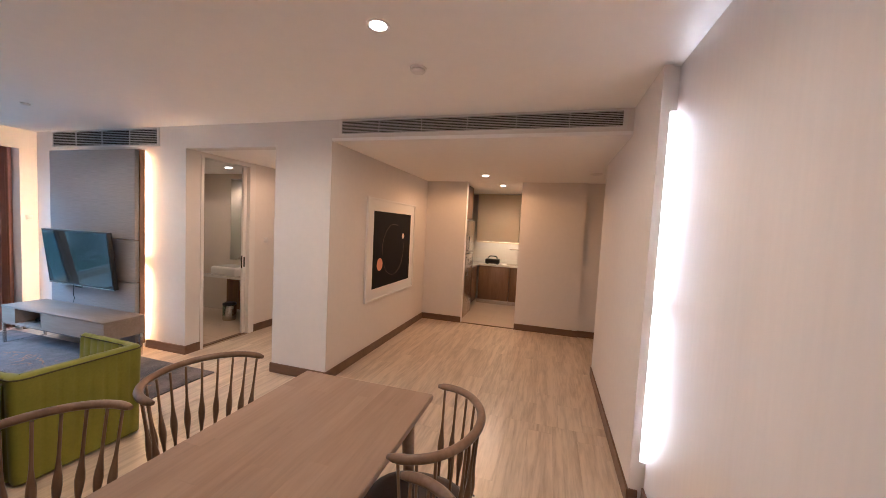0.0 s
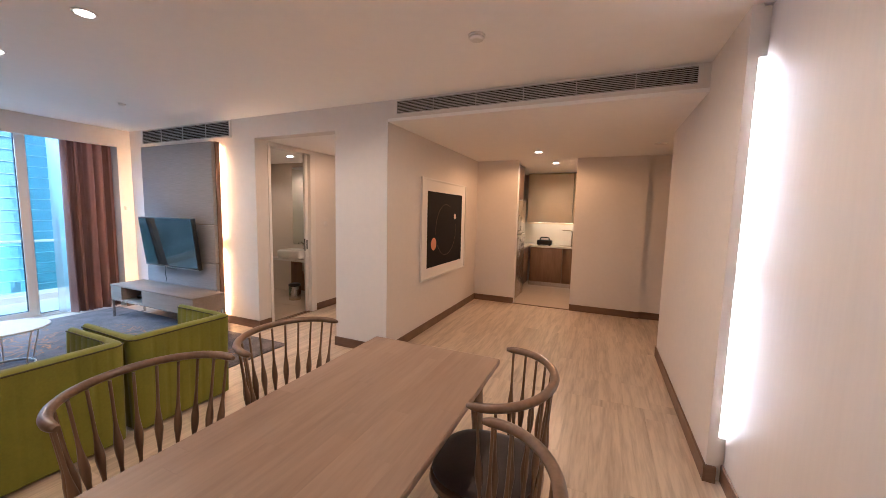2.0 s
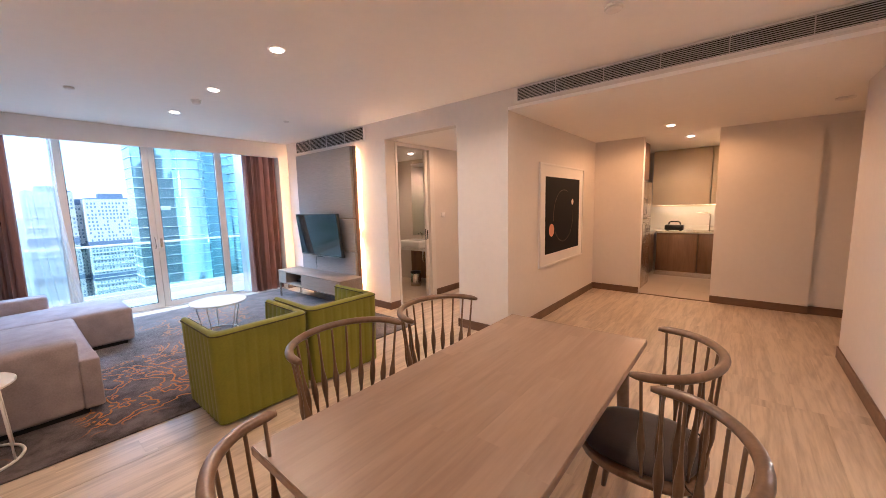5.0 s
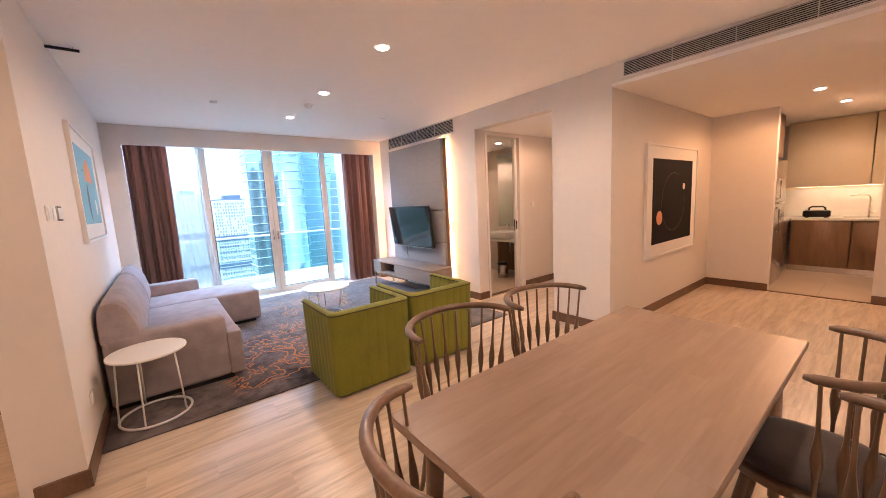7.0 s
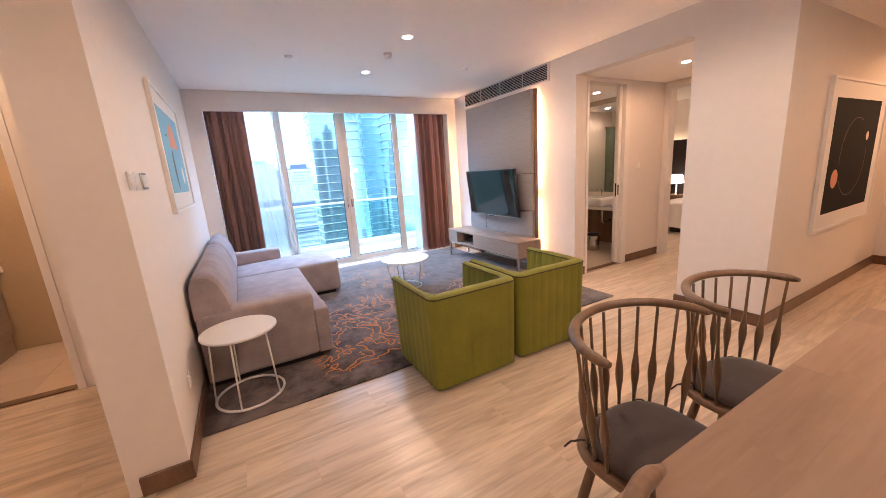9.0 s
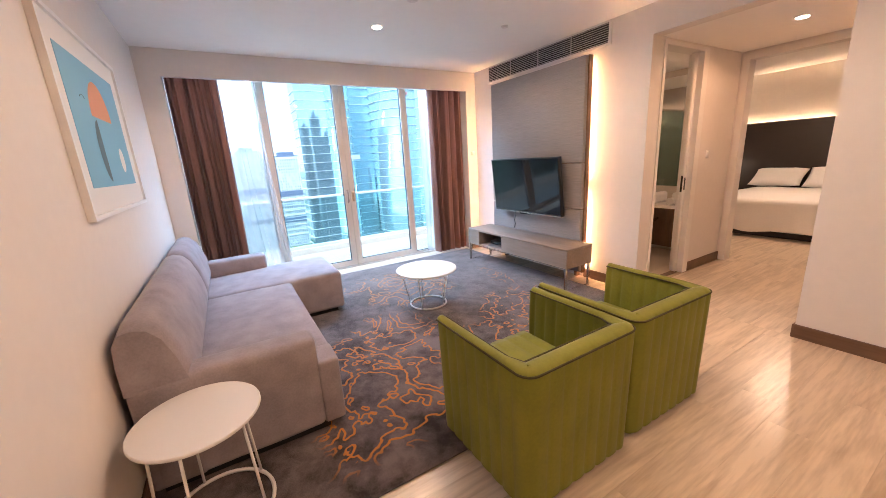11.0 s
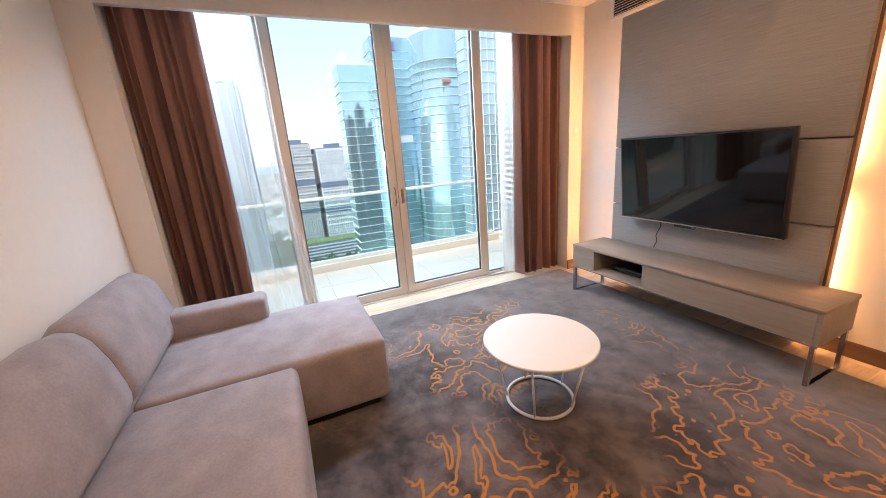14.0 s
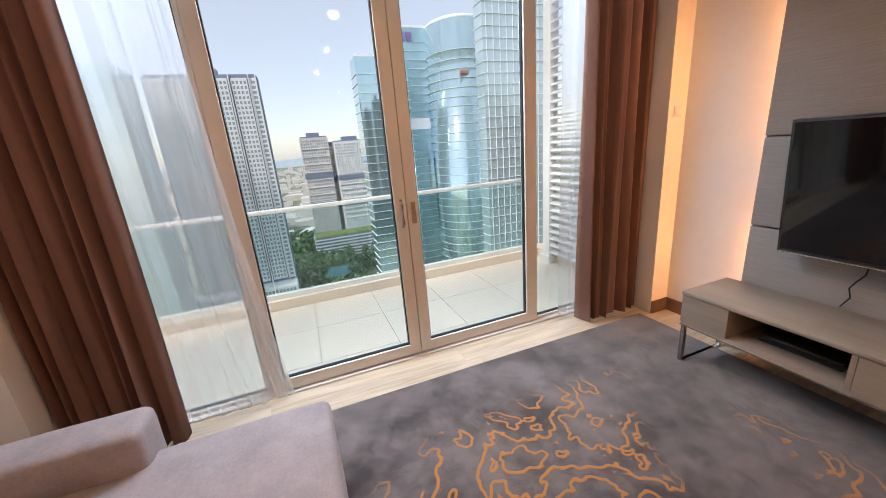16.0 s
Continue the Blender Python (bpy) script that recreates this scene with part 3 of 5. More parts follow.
def dining_chair(at, turn, label):
    """A low spindle-back chair whose back curves round local +x."""
    c = thing("dining_chair", at, label, "chair", "chairs round the dining table", turn)
    part("seat", seat_plate(0.27, 0.215, 0.250, [(0.02, 0.418), (0.004, 0.424), (0.0, 0.434), (0.006, 0.452)]), M_CHAIR, c)
    part("cushion", seat_plate(0.262, 0.185, 0.222, [(0.012, 0.4525), (0.0, 0.462), (0.0, 0.474), (0.014, 0.487), (0.05, 0.495), (0.12, 0.499)]), M_SEAT, c, "dark brown padded seat cushion")
    bm = bmesh.new()
    n = 34
    rings = []
    for i in range(n + 1):
        a = radians(-97 + 194 * i / n)
        e = min(i, n - i)
        s = (0.55, 0.9, 1.0)[min(e, 2)]
        rx, rz = 0.0185 * s, 0.0165 * s
        out = Vector((math.cos(a) / 0.238, math.sin(a) / 0.298, 0)).normalized()
        mid = Vector((0.238 * math.cos(a), 0.298 * math.sin(a), 0.888 + 0.010 * math.cos(a)))
        rings.append([bm.verts.new(mid + out * rx * math.cos(2 * math.pi * k / 12) + Vector((0, 0, rz * math.sin(2 * math.pi * k / 12)))) for k in range(12)])
    for a, b in zip(rings, rings[1:]):
        for k in range(12):
            bm.faces.new((a[k], a[(k + 1) % 12], b[(k + 1) % 12], b[k])).smooth = True
    bm.faces.new(rings[0][::-1])
    bm.faces.new(rings[-1])
    part("back_rail", bm, M_CHAIR, c)
    for i in range(12):
        bm = bmesh.new()
        tube(bm, *spindle_points(radians(-88 + 176 * i / 11)), 8)
        part("spindle", bm, M_CHAIR, c)
    for sx in (-1, 1):
        for sy in (-1, 1):
            bm = bmesh.new()
            tube(bm, [(sx * 0.14 - 0.03, sy * 0.14, 0.43), (sx * 0.175 - 0.03, sy * 0.175, 0.21), (sx * 0.205 - 0.03, sy * 0.205, 0.0)], [0.016, 0.019, 0.012], 10)
            part("leg", bm, M_CHAIR, c)
    for sy in (-1, 1):
        bm = bmesh.new()
        tube(bm, [(0.10, sy * 0.17, 0.478), (0.145, sy * 0.195, 0.470), (0.165, sy * 0.206, 0.455), (0.180, sy * 0.205, 0.445), (0.195, sy * 0.225, 0.42)], 0.004, 6)
        part("cushion_tie", bm, M_SEAT, c)
    return c


chair = dining_chair((-0.965, 1.79, 0), 0, "dark wooden spindle-back chair with a brown cushion at the table")
for at, turn in (((-0.875, 1.127), 2), ((-2.08, 1.755), 179), ((-2.115, 1.105), 182), ((-1.497, 0.545), -90)):
    copy_thing(chair, pose(at[0], at[1], 0, 0, 0, turn))

# ---- green armchairs ----
def shell_path():
    """The U of the shell seen from above, from one arm's front round the back to the other; local +x is the back."""
    pts = []
    r = 0.035
    w, d = 0.326, 0.318
    for k in range(9):
        pts.append((-d + (2 * d - r) * k / 8, -w))
    for k in range(1, 6):
        a = -math.pi / 2 + math.pi / 2 * k / 5
        pts.append((d - r + r * math.cos(a), -w + r + r * math.sin(a)))
    for k in range(1, 8):
        pts.append((d, -w + r + (2 * w - 2 * r) * k / 8))
    for k in range(0, 6):
        a = math.pi / 2 * k / 5
        pts.append((d - r + r * math.cos(a), w - r + r * math.sin(a)))
    for k in range(1, 9):
        pts.append((d - r - (2 * d - r) * k / 8, w))
    return [Vector((x, y, 0)) for x, y in pts]


def resample(pts, step):
    out, carry = [pts[0]], 0.0
    for a, b in zip(pts, pts[1:]):
        L = (b - a).length
        t = step - carry
        while t <= L:
            out.append(a.lerp(b, t / L))
            t += step
        carry = (carry + L) % step
    return out


def green_armchair(at, turn):
    c = thing("armchair", at, "lime-green velvet tub armchair with channelled sides, on the rug", "armchair", "green armchairs", turn)
    step = 0.0115
    pts = resample(shell_path(), step)
    bm = bmesh.new()
    prof = [(0.0, 0.006), (0.0, 0.25), (0.0, 0.50), (0.0, 0.645), (0.10, 0.662), (0.32, 0.670), (0.62, 0.670), (0.82, 0.660), (0.92, 0.640), (0.97, 0.55), (1.0, 0.40), (1.0, 0.10), (0.95, 0.006)]
    rings = []
    for i, p in enumerate(pts):
        d = (pts[min(i + 1, len(pts) - 1)] - pts[max(i - 1, 0)]).normalized()
        out = Vector((d.y, -d.x, 0))
        s = abs(math.sin(math.pi * i * step / 0.0805))
        k = min(1.0, max(0.0, (p.x - 0.18) / 0.12))
        thick = 0.058 + 0.050 * k
        ring = []
        for f, z in prof:
            scal = s ** 0.4 - 0.8
            depth = 0.0070 * scal if f < 0.05 else (-0.009 * scal if f > 0.85 else 0)
            q = p + out * (0.02 - f * thick + depth + 0.022 * (z - 0.3))
            ring.append(bm.verts.new((q.x, q.y, z)))
        rings.append(ring)
    for a, b in zip(rings, rings[1:]):
        for k in range(len(prof) - 1):
            bm.faces.new((a[k], a[k + 1], b[k + 1], b[k])).smooth = True
    bm.faces.new(rings[0])
    bm.faces.new(rings[-1][::-1])
    part("shell", bm, M_GREEN, c)
    # seat pad with seams that run front to back
    bm = bmesh.new()
    n, rows = 48, 10
    grid = []
    for j in range(rows + 1):
        x = -0.325 + 0.555 * j / rows
        row = []
        for i in range(n + 1):
            y = -0.262 + 0.524 * i / n
            e = min(1.0, (0.262 - abs(y)) / 0.03, (x + 0.325) / 0.03 + 0.35)
            row.append(bm.verts.new((x, y * 1.045, 0.375 + 0.028 * math.sqrt(max(0, e)) + 0.006 * abs(math.sin(math.pi * (y + 0.262) / 0.0873)) ** 0.5)))
        grid.append(row)
    for a, b in zip(grid, grid[1:]):
        for i in range(n):
            bm.faces.new((a[i], a[i + 1], b[i + 1], b[i])).smooth = True
    low = [bm.verts.new((v.co.x, v.co.y, 0.18)) for v in grid[0]]
    for i in range(n):
        bm.faces.new((low[i], low[i + 1], grid[0][i + 1], grid[0][i])).smooth = True
    part("seat", bm, M_GREEN, c)
    part("base", boxes((-0.31, 0.25, -0.268, 0.268, 0.012, 0.30)), M_GREEN, c)
    bm = bmesh.new()
    edge = []
    for i, p in enumerate(pts):
        d = (pts[min(i + 1, len(pts) - 1)] - pts[max(i - 1, 0)]).normalized()
        q = p + Vector((d.y, -d.x, 0)) * 0.028
        edge.append((q.x, q.y, 0.650))
    tube(bm, edge, 0.005, 6)
    part("piping", bm, M_GREENDARK, c, "dark cord along the outer rim")
    bm = bmesh.new()
    edge = []
    for i, p in enumerate(pts):
        d = (pts[min(i + 1, len(pts) - 1)] - pts[max(i - 1, 0)]).normalized()
        k = min(1.0, max(0.0, (p.x - 0.18) / 0.12))
        q = p + Vector((d.y, -d.x, 0)) * (0.026 - 0.93 * (0.058 + 0.050 * k))
        edge.append((q.x, q.y, 0.652))
    tube(bm, edge, 0.0045, 6)
    part("piping", bm, M_GREENDARK, c, "dark cord along the inner rim")
    for sx in (-0.25, 0.25):
        for sy in (-0.25, 0.25):
            part("foot", lathe(bmesh.new(), [(0.018, 0.0), (0.022, 0.035)], (sx, sy, 0), 10), M_BLACK, c)
    return c


ac = green_armchair((-3.745, 1.247, 0.014), 0)
copy_thing(ac, pose(-3.760, 1.990, 0.014, 0, 0, -1))

# ---- sofa ----
sofa = thing("sofa", (-5.65, 0.0, 0.014), "mauve-grey suede corner sofa with a chaise end, against the wall", "sofa")
def soft(name, b, r, parent, label="", puff=0.0, wobble=0.004):
    """A cushion block: a fine grid pulled to rounded edges, with a slightly crowned, uneven top."""
    def axis(lo, hi):
        e = [0, 0.12 * r, 0.32 * r, 0.62 * r, r]
        m = max(2, int((hi - lo - 2 * r) / 0.09))
        return [lo + v for v in e] + [lo + r + (hi - lo - 2 * r) * k / m for k in range(1, m)] + [hi - v for v in e[::-1]]
    ax = [axis(b[0], b[1]), axis(b[2], b[3]), axis(b[4], b[5])]
    bm = bmesh.new()
    seen = {}
    cx, cy = (b[0] + b[1]) / 2, (b[2] + b[3]) / 2

    def vert(i, j, k):
        if (i, j, k) not in seen:
            p = Vector((ax[0][i], ax[1][j], ax[2][k]))
            q = Vector([min(max(p[t], b[2 * t] + r), b[2 * t + 1] - r) for t in range(3)])
            d = p - q
            if d.length > 1e-6:
                p = q + d.normalized() * r
            crown = (1 - ((p.x - cx) / (b[1] - b[0]) * 2) ** 2) * (1 - ((p.y - cy) / (b[3] - b[2]) * 2) ** 2)
            if p.z > b[5] - r:
                p.z += puff * crown
            p += d.normalized() * wobble * noise.noise(p * 4.5) if d.length > 1e-6 else Vector()
            seen[(i, j, k)] = bm.verts.new(p)
        return seen[(i, j, k)]

    n = [len(a) - 1 for a in ax]
    for u, v, w in ((0, 1, 2), (1, 2, 0), (2, 0, 1)):
        for i in range(n[u]):
            for j in range(n[v]):
                for end in (0, n[w]):
                    quad = []
                    for di, dj in ((0, 0), (1, 0), (1, 1), (0, 1)):
                        idx = [0, 0, 0]
                        idx[u], idx[v], idx[w] = i + di, j + dj, end
                        quad.append(vert(*idx))
                    bm.faces.new(quad).smooth = True
    return part(name, bm, M_SOFA, parent, label)


S = 5.65
soft("seat", (S - 6.085, S - 4.60, -0.25, 0.45, 0.035, 0.42), 0.04, sofa, "", 0.02)
soft("chaise", (S - 6.90, S - 6.095, -0.25, 0.93, 0.035, 0.42), 0.04, sofa, "", 0.02)
soft("armrest", (S - 4.59, S - 4.415, -0.44, 0.345, 0.035, 0.575), 0.04, sofa)
soft("armrest", (S - 6.965, S - 6.775, -0.44, 0.32, 0.30, 0.575), 0.04, sofa)
soft("seat_corner", (S - 4.64, S - 4.418, 0.33, 0.452, 0.035, 0.422), 0.022, sofa)
# added black block, stands for the thin shadow gap under the sofa
part("plinth", boxes((S - 6.85, S - 4.45, -0.42, 0.36, 0.0, 0.036), (S - 6.85, S - 6.13, 0.36, 0.86, 0.0, 0.036)), M_BLACK, sofa)


def back_cushion(x0, x1):
    """A wedge with a rolled top, thicker at the seat."""
    bm = bmesh.new()
    sec = [(-0.458, 0.55), (-0.458, 0.70), (-0.450, 0.80), (-0.425, 0.845), (-0.375, 0.858), (-0.320, 0.842), (-0.275, 0.79), (-0.235, 0.68), (-0.208, 0.56), (-0.202, 0.50), (-0.208, 0.46), (-0.235, 0.44), (-0.244, 0.55)]
    n = 14
    rings = []
    for i in range(n + 1):
        u = i / n
        e = min(u, 1 - u)
        sc = 1 - 0.05 * max(0, 1 - e / 0.03) ** 2
        x = x0 + (x1 - x0) * u
        ring = []
        for y, z in sec:
            ring.append(bm.verts.new((x, -0.455 + (y + 0.455) * (sc if z > 0.45 else 1), 0.42 + (z - 0.42) * sc if z > 0.45 else z)))
        rings.append(ring)
    for a, b in zip(rings, rings[1:]):
        for k in range(len(sec)):
            bm.faces.new((a[k], a[(k + 1) % len(sec)], b[(k + 1) % len(sec)], b[k])).smooth = True
    bm.faces.new(rings[0][::-1])
    bm.faces.new(rings[-1])
    part("back_cushion", bm, M_SOFA, sofa)


soft("back_frame", (S - 6.96, S - 4.418, -0.455, -0.24, 0.036, 0.545), 0.018, sofa)
back_cushion(S - 6.09, S - 4.42)
back_cushion(S - 6.96, S - 6.095)

# ---- round tables ----
def round_table(name, at, r, h, ring_r, legs, label, turn=0, category="table"):
    c = thing(name, at, label, category, "", turn)
    part("tabletop", lathe(bmesh.new(), [(r - 0.006, h - 0.018), (r, h - 0.013), (r, h - 0.004), (r - 0.004, h)], sides=56), M_WHITE, c)
    bm = bmesh.new()
    tube(bm, [(ring_r * math.cos(2 * math.pi * k / 40), ring_r * math.sin(2 * math.pi * k / 40), 0.010) for k in range(40)], 0.009, 8, True)
    part("base_ring", bm, M_WHITE, c)
    for k in range(legs):
        a = 2 * math.pi * (k + 0.35) / legs
        bm = bmesh.new()
        tube(bm, [(ring_r * math.cos(a), ring_r * math.sin(a), 0.015), ((r - 0.05) * math.cos(a), (r - 0.05) * math.sin(a), h - 0.017)], 0.006, 8)
        part("leg", bm, M_WHITE, c)
    return c


round_table("coffee_table", (-5.69, 1.69, 0.014), 0.31, 0.385, 0.185, 5, "round white coffee table on thin white legs with a ring base")
round_table("side_table", (-4.18, -0.19, 0.014), 0.235, 0.50, 0.215, 5, "round white side table beside the sofa", 30)

# ---- television wall ----
panel = thing("wall_panel", (-5.975, 3.43, 0), "grey padded wall panel behind the television, lit from behind", "wall panel")
for z0, z1 in ((0.10, 0.826), (0.834, 1.336), (1.344, 2.41)):
    part("pad", rounded(-0.77, 0.77, 0.0, 0.05, z0, z1, 0.008, 2), M_PAD, panel)
part("backing", boxes((-0.782, 0.782, 0.05, 0.105, 0.08, 2.415)), M_PADSIDE, panel, "brown wooden panel edge")
part("batten", boxes((-0.66, -0.62, 0.105, 0.16, 0.0, 2.3), (0.62, 0.66, 0.105, 0.16, 0.0, 2.3)), M_PADSIDE, panel)
for x in (-0.715, 0.715):
    for z0, z1 in ((0.12, 0.99), (1.17, 2.36)):
        bm = bmesh.new()
        tube(bm, [(x, 0.13, z0), (x, 0.13, z1)], 0.012, 8)
        part("led_tube", bm, M_LED, panel, "warm glowing light tube")
tv = thing("television", (-5.955, 3.295, 0.74), "large black flat-screen television, switched off, tilted down on its bracket", "television")
tv.matrix_world = pose(-5.955, 3.335, 0.74, 6, 0, 0)
part("bezel", rounded(-0.587, 0.587, -0.02, 0.03, 0.0, 0.685, 0.006, 2), M_BLACK, tv)
part("screen", boxes((-0.572, 0.572, -0.0225, -0.0195, 0.026, 0.672)), M_SCREEN, tv, "glossy dark screen")
part("chrome_strip", boxes((-0.58, 0.58, -0.0235, -0.019, 0.004, 0.010)), M_STEEL, tv)
part("sensor", boxes((-0.10, 0.02, -0.026, -0.006, -0.016, 0.002)), M_BLACK, tv)
part("bracket", boxes((-0.15, 0.15, 0.03, 0.068, 0.12, 0.5)), M_BLACK, tv)
bm = bmesh.new()
tube(bm, [(-0.25, 0.04, 0.02), (-0.26, 0.045, -0.06), (-0.29, 0.05, -0.11), (-0.31, 0.055, -0.15), (-0.30, 0.055, -0.20), (-0.33, 0.055, -0.26)], 0.004, 6)
part("cable", bm, M_BLACK, tv)
bm = bmesh.new()
tube(bm, [(-0.05, 0.03, 0.02), (-0.03, 0.03, -0.03), (0.02, 0.03, -0.035), (0.05, 0.03, 0.01)], 0.004, 6)
part("cable", bm, M_BLACK, tv)

con = thing("tv_console", (-5.915, 3.2, 0), "low grey ash television console on steel loop legs, beneath the screen", "console")
part("top", rounded(-0.90, 0.90, -0.20, 0.21, 0.455, 0.478, 0.003, 1), M_CONSOLE, con)
part("bottom", boxes((-0.895, 0.895, -0.19, 0.205, 0.262, 0.280)), M_CONSOLE, con)
part("side_panel", boxes((-0.895, -0.64, -0.195, 0.205, 0.28, 0.455)), M_CONSOLE, con)
part("side_panel", boxes((0.872, 0.895, -0.195, 0.205, 0.28, 0.455)), M_CONSOLE, con)
part("drawer_front", boxes((-0.138, 0.870, -0.195, -0.175, 0.265, 0.453)), M_CONSOLE, con)
part("divider", boxes((-0.160, -0.140, -0.195, 0.205, 0.28, 0.455)), M_CONSOLE, con)
# near-black back: the shade inside the open slot is put into its colour
part("back_panel", boxes((-0.64, 0.872, 0.195, 0.205, 0.28, 0.455)), M_DARK, con)
part("edge_strip", boxes((-0.895, 0.895, -0.199, -0.190, 0.256, 0.2615)), M_STEEL, con, "thin steel edge strip")
for x in (-0.885, 0.865):
    part("leg", boxes((x, x + 0.022, -0.197, -0.172, 0.0, 0.262), (x, x + 0.022, 0.172, 0.197, 0.0, 0.262), (x, x + 0.022, -0.172, 0.172, 0.0, 0.014)), M_STEEL, con, "brushed steel loop leg")
box_ = thing("set_top_box", (-6.30, 3.27, 0.281), "flat black media box in the console's open slot", "media box")
part("case", rounded(-0.17, 0.17, -0.13, 0.10, 0.0, 0.045, 0.004, 1), M_BLACK, box_)
part("face", boxes((-0.165, 0.165, -0.133, -0.1295, 0.012, 0.032)), M_SCREEN, box_)

# ---- air-conditioning grilles ----
def grille(x0, x1, z0, z1, y, bays, slats, label):
    g = thing("air_grille", ((x0 + x1) / 2, y, z0), label, "air vent")
    w, h = (x1 - x0) / 2, z1 - z0
    part("frame", boxes((-w, w, -0.014, 0.0, 0, 0.02), (-w, w, -0.014, 0.0, h - 0.012, h), (-w, -w + 0.03, -0.014, 0, 0.02, h - 0.012), (w - 0.03, w, -0.014, 0, 0.02, h - 0.012)), M_TRIM, g)
    # near-black sheet: the shade between the slats is painted in its colour
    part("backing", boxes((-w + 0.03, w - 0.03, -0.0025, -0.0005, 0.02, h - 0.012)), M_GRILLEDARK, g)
    for b in range(1, bays):
        x = -w + 2 * w * b / bays
        part("mullion", boxes((x - 0.003, x + 0.003, -0.012, -0.003, 0.02, h - 0.012)), M_SLAT, g)
    me = None
    for s in range(slats):
        z = 0.02 + (h - 0.032) * (s + 0.5) / slats
        bm = boxes((-w + 0.03, w - 0.03, -0.007, 0.007, -0.0022, 0.0022))
        if me is None:
            me = mesh_of("slat", bm, M_SLAT)
        else:
            bm.free()
        o = new("slat", me)
        o.parent = g
        o.matrix_basis = pose(0, -0.0085, z, 26)
    return g


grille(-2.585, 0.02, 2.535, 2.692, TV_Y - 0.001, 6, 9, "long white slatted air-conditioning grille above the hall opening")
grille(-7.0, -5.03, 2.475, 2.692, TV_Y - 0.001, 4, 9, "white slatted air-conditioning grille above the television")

# ---- recessed lamps ----
def downlight(x, y, z, power, label="round white recessed downlight, lit", cone=174, tone=(1.0, 0.65, 0.37)):
    d = thing("downlight", (x, y, z), label, "ceiling lamp", "recessed downlights")
    bm = lathe(bmesh.new(), [(0.036, -0.001), (0.058, -0.006), (0.060, -0.002), (0.060, 0.0)], sides=28)
    part("rim", bm, M_TRIM, d)
    part("lens", lathe(bmesh.new(), [(0.042, -0.0075), (0.040, -0.0085)], sides=24), M_LAMP, d, "glowing lamp face")
    lp = new("lamp", bpy.data.lights.new("lamp", "SPOT"))
    lp.data.energy, lp.data.color, lp.data.spot_size, lp.data.spot_blend, lp.data.shadow_soft_size = power, tone, radians(cone), 0.35, 0.04
    lp.matrix_world = pose(x, y, z - 0.02)
    return d
for x, y in ((-3.47, 1.535), (-4.81, 1.555), (-6.04, 1.54), (-1.42, 2.11)):
    downlight(x, y, H, LAMP * (1.25 if x > -2 else 1.0))
downlight(-1.50, 5.84, SOFFIT, LAMP * 1.0, tone=(1.0, 0.44, 0.14))
downlight(-1.39, 7.05, SOFFIT, LAMP * 1.1, tone=(1.0, 0.58, 0.28))
downlight(-3.86, 4.44, HEAD, LAMP * 0.5, tone=(1.0, 0.50, 0.21))
# two added lamps out of view, to brighten the dining side and the lobby
downlight(-1.42, -1.0, H, LAMP * 0.9)
downlight(-4.4, -1.5, H, LAMP * 0.5, tone=(1.0, 0.55, 0.25))

# ---- small ceiling fittings ----
def puck(name, x, y, label, r=0.05, h=0.035, z=H):
    d = thing(name, (x, y, z), label, "ceiling fitting")
    part("base", lathe(bmesh.new(), [(r, -0.012), (r, 0.0)], sides=24), M_TRIM, d)
    part("cap", lathe(bmesh.new(), [(r * 0.45, -h), (r * 0.8, -h * 0.85), (r * 0.86, -0.012)], sides=24), M_TRIM, d)


puck("smoke_detector", -1.393, 2.622, "round white smoke detector on the ceiling", 0.055, 0.03)
puck("smoke_detector", -5.317, 1.552, "round white smoke detector with a dark gap on the ceiling", 0.05, 0.045)
puck("sprinkler", -5.665, 0.622, "small white sprinkler cap on the ceiling", 0.04, 0.02)
puck("sprinkler", -5.583, 2.693, "small white sprinkler cap on the ceiling", 0.035, 0.02)
puck("ceiling_vent", 0.03, 5.6, "round white ceiling vent in the hall", 0.075, 0.02, SOFFIT)
slot = thing("exit_sign", (-4.6, -0.40, H), "small dark pointed direction sign under the ceiling", "sign")
part("plate", boxes((-0.006, 0.006, -0.085, 0.09, -0.030, -0.012)), M_BLACK, slot)
part("hanger", boxes((-0.003, 0.003, -0.06, -0.054, -0.012, 0.0), (-0.003, 0.003, 0.054, 0.06, -0.012, 0.0)), M_STEEL, slot)

# ---- light slot beside the dining wall ----
slot_light = thing("wall_light", (0.141, 2.965, 0), "tall pale light tube hidden in the wall slot", "wall light")
for z0, z1 in ((0.30, 1.18), (1.30, 2.42)):
    bm = bmesh.new()
    tube(bm, [(0.0, 0.0, z0), (0.0, 0.0, z1)], 0.010, 8)
    part("led_tube", bm, M_LEDCOOL, slot_light)
part("bracket", boxes((-0.01, 0.01, 0.010, 0.034, 0.34, 0.36), (-0.01, 0.01, 0.010, 0.034, 1.21, 1.26), (-0.01, 0.01, 0.010, 0.034, 2.36, 2.38)), M_TRIM, slot_light)

# ---- pictures ----
M_PAPER = material("picture_mount", (0.80, 0.77, 0.74), 0.6, scale=3, vary=0.02)
M_INK = material("black_print", (0.012, 0.011, 0.011), 0.75, scale=3, vary=0.1, spec=0.15)
M_ORANGE = material("peach_print", (0.72, 0.30, 0.14), 0.6, scale=3, vary=0.05)
M_CREAM = material("cream_print", (0.75, 0.58, 0.45), 0.6, scale=3, vary=0.05)
M_THREAD = material("brown_thin_line", (0.16, 0.085, 0.05), 0.6, scale=3, vary=0.05)
M_BLUE = material("blue_print", (0.22, 0.46, 0.62), 0.6, scale=3, vary=0.04)
M_SLATE = material("slate_print", (0.10, 0.16, 0.20), 0.6, scale=3, vary=0.05)


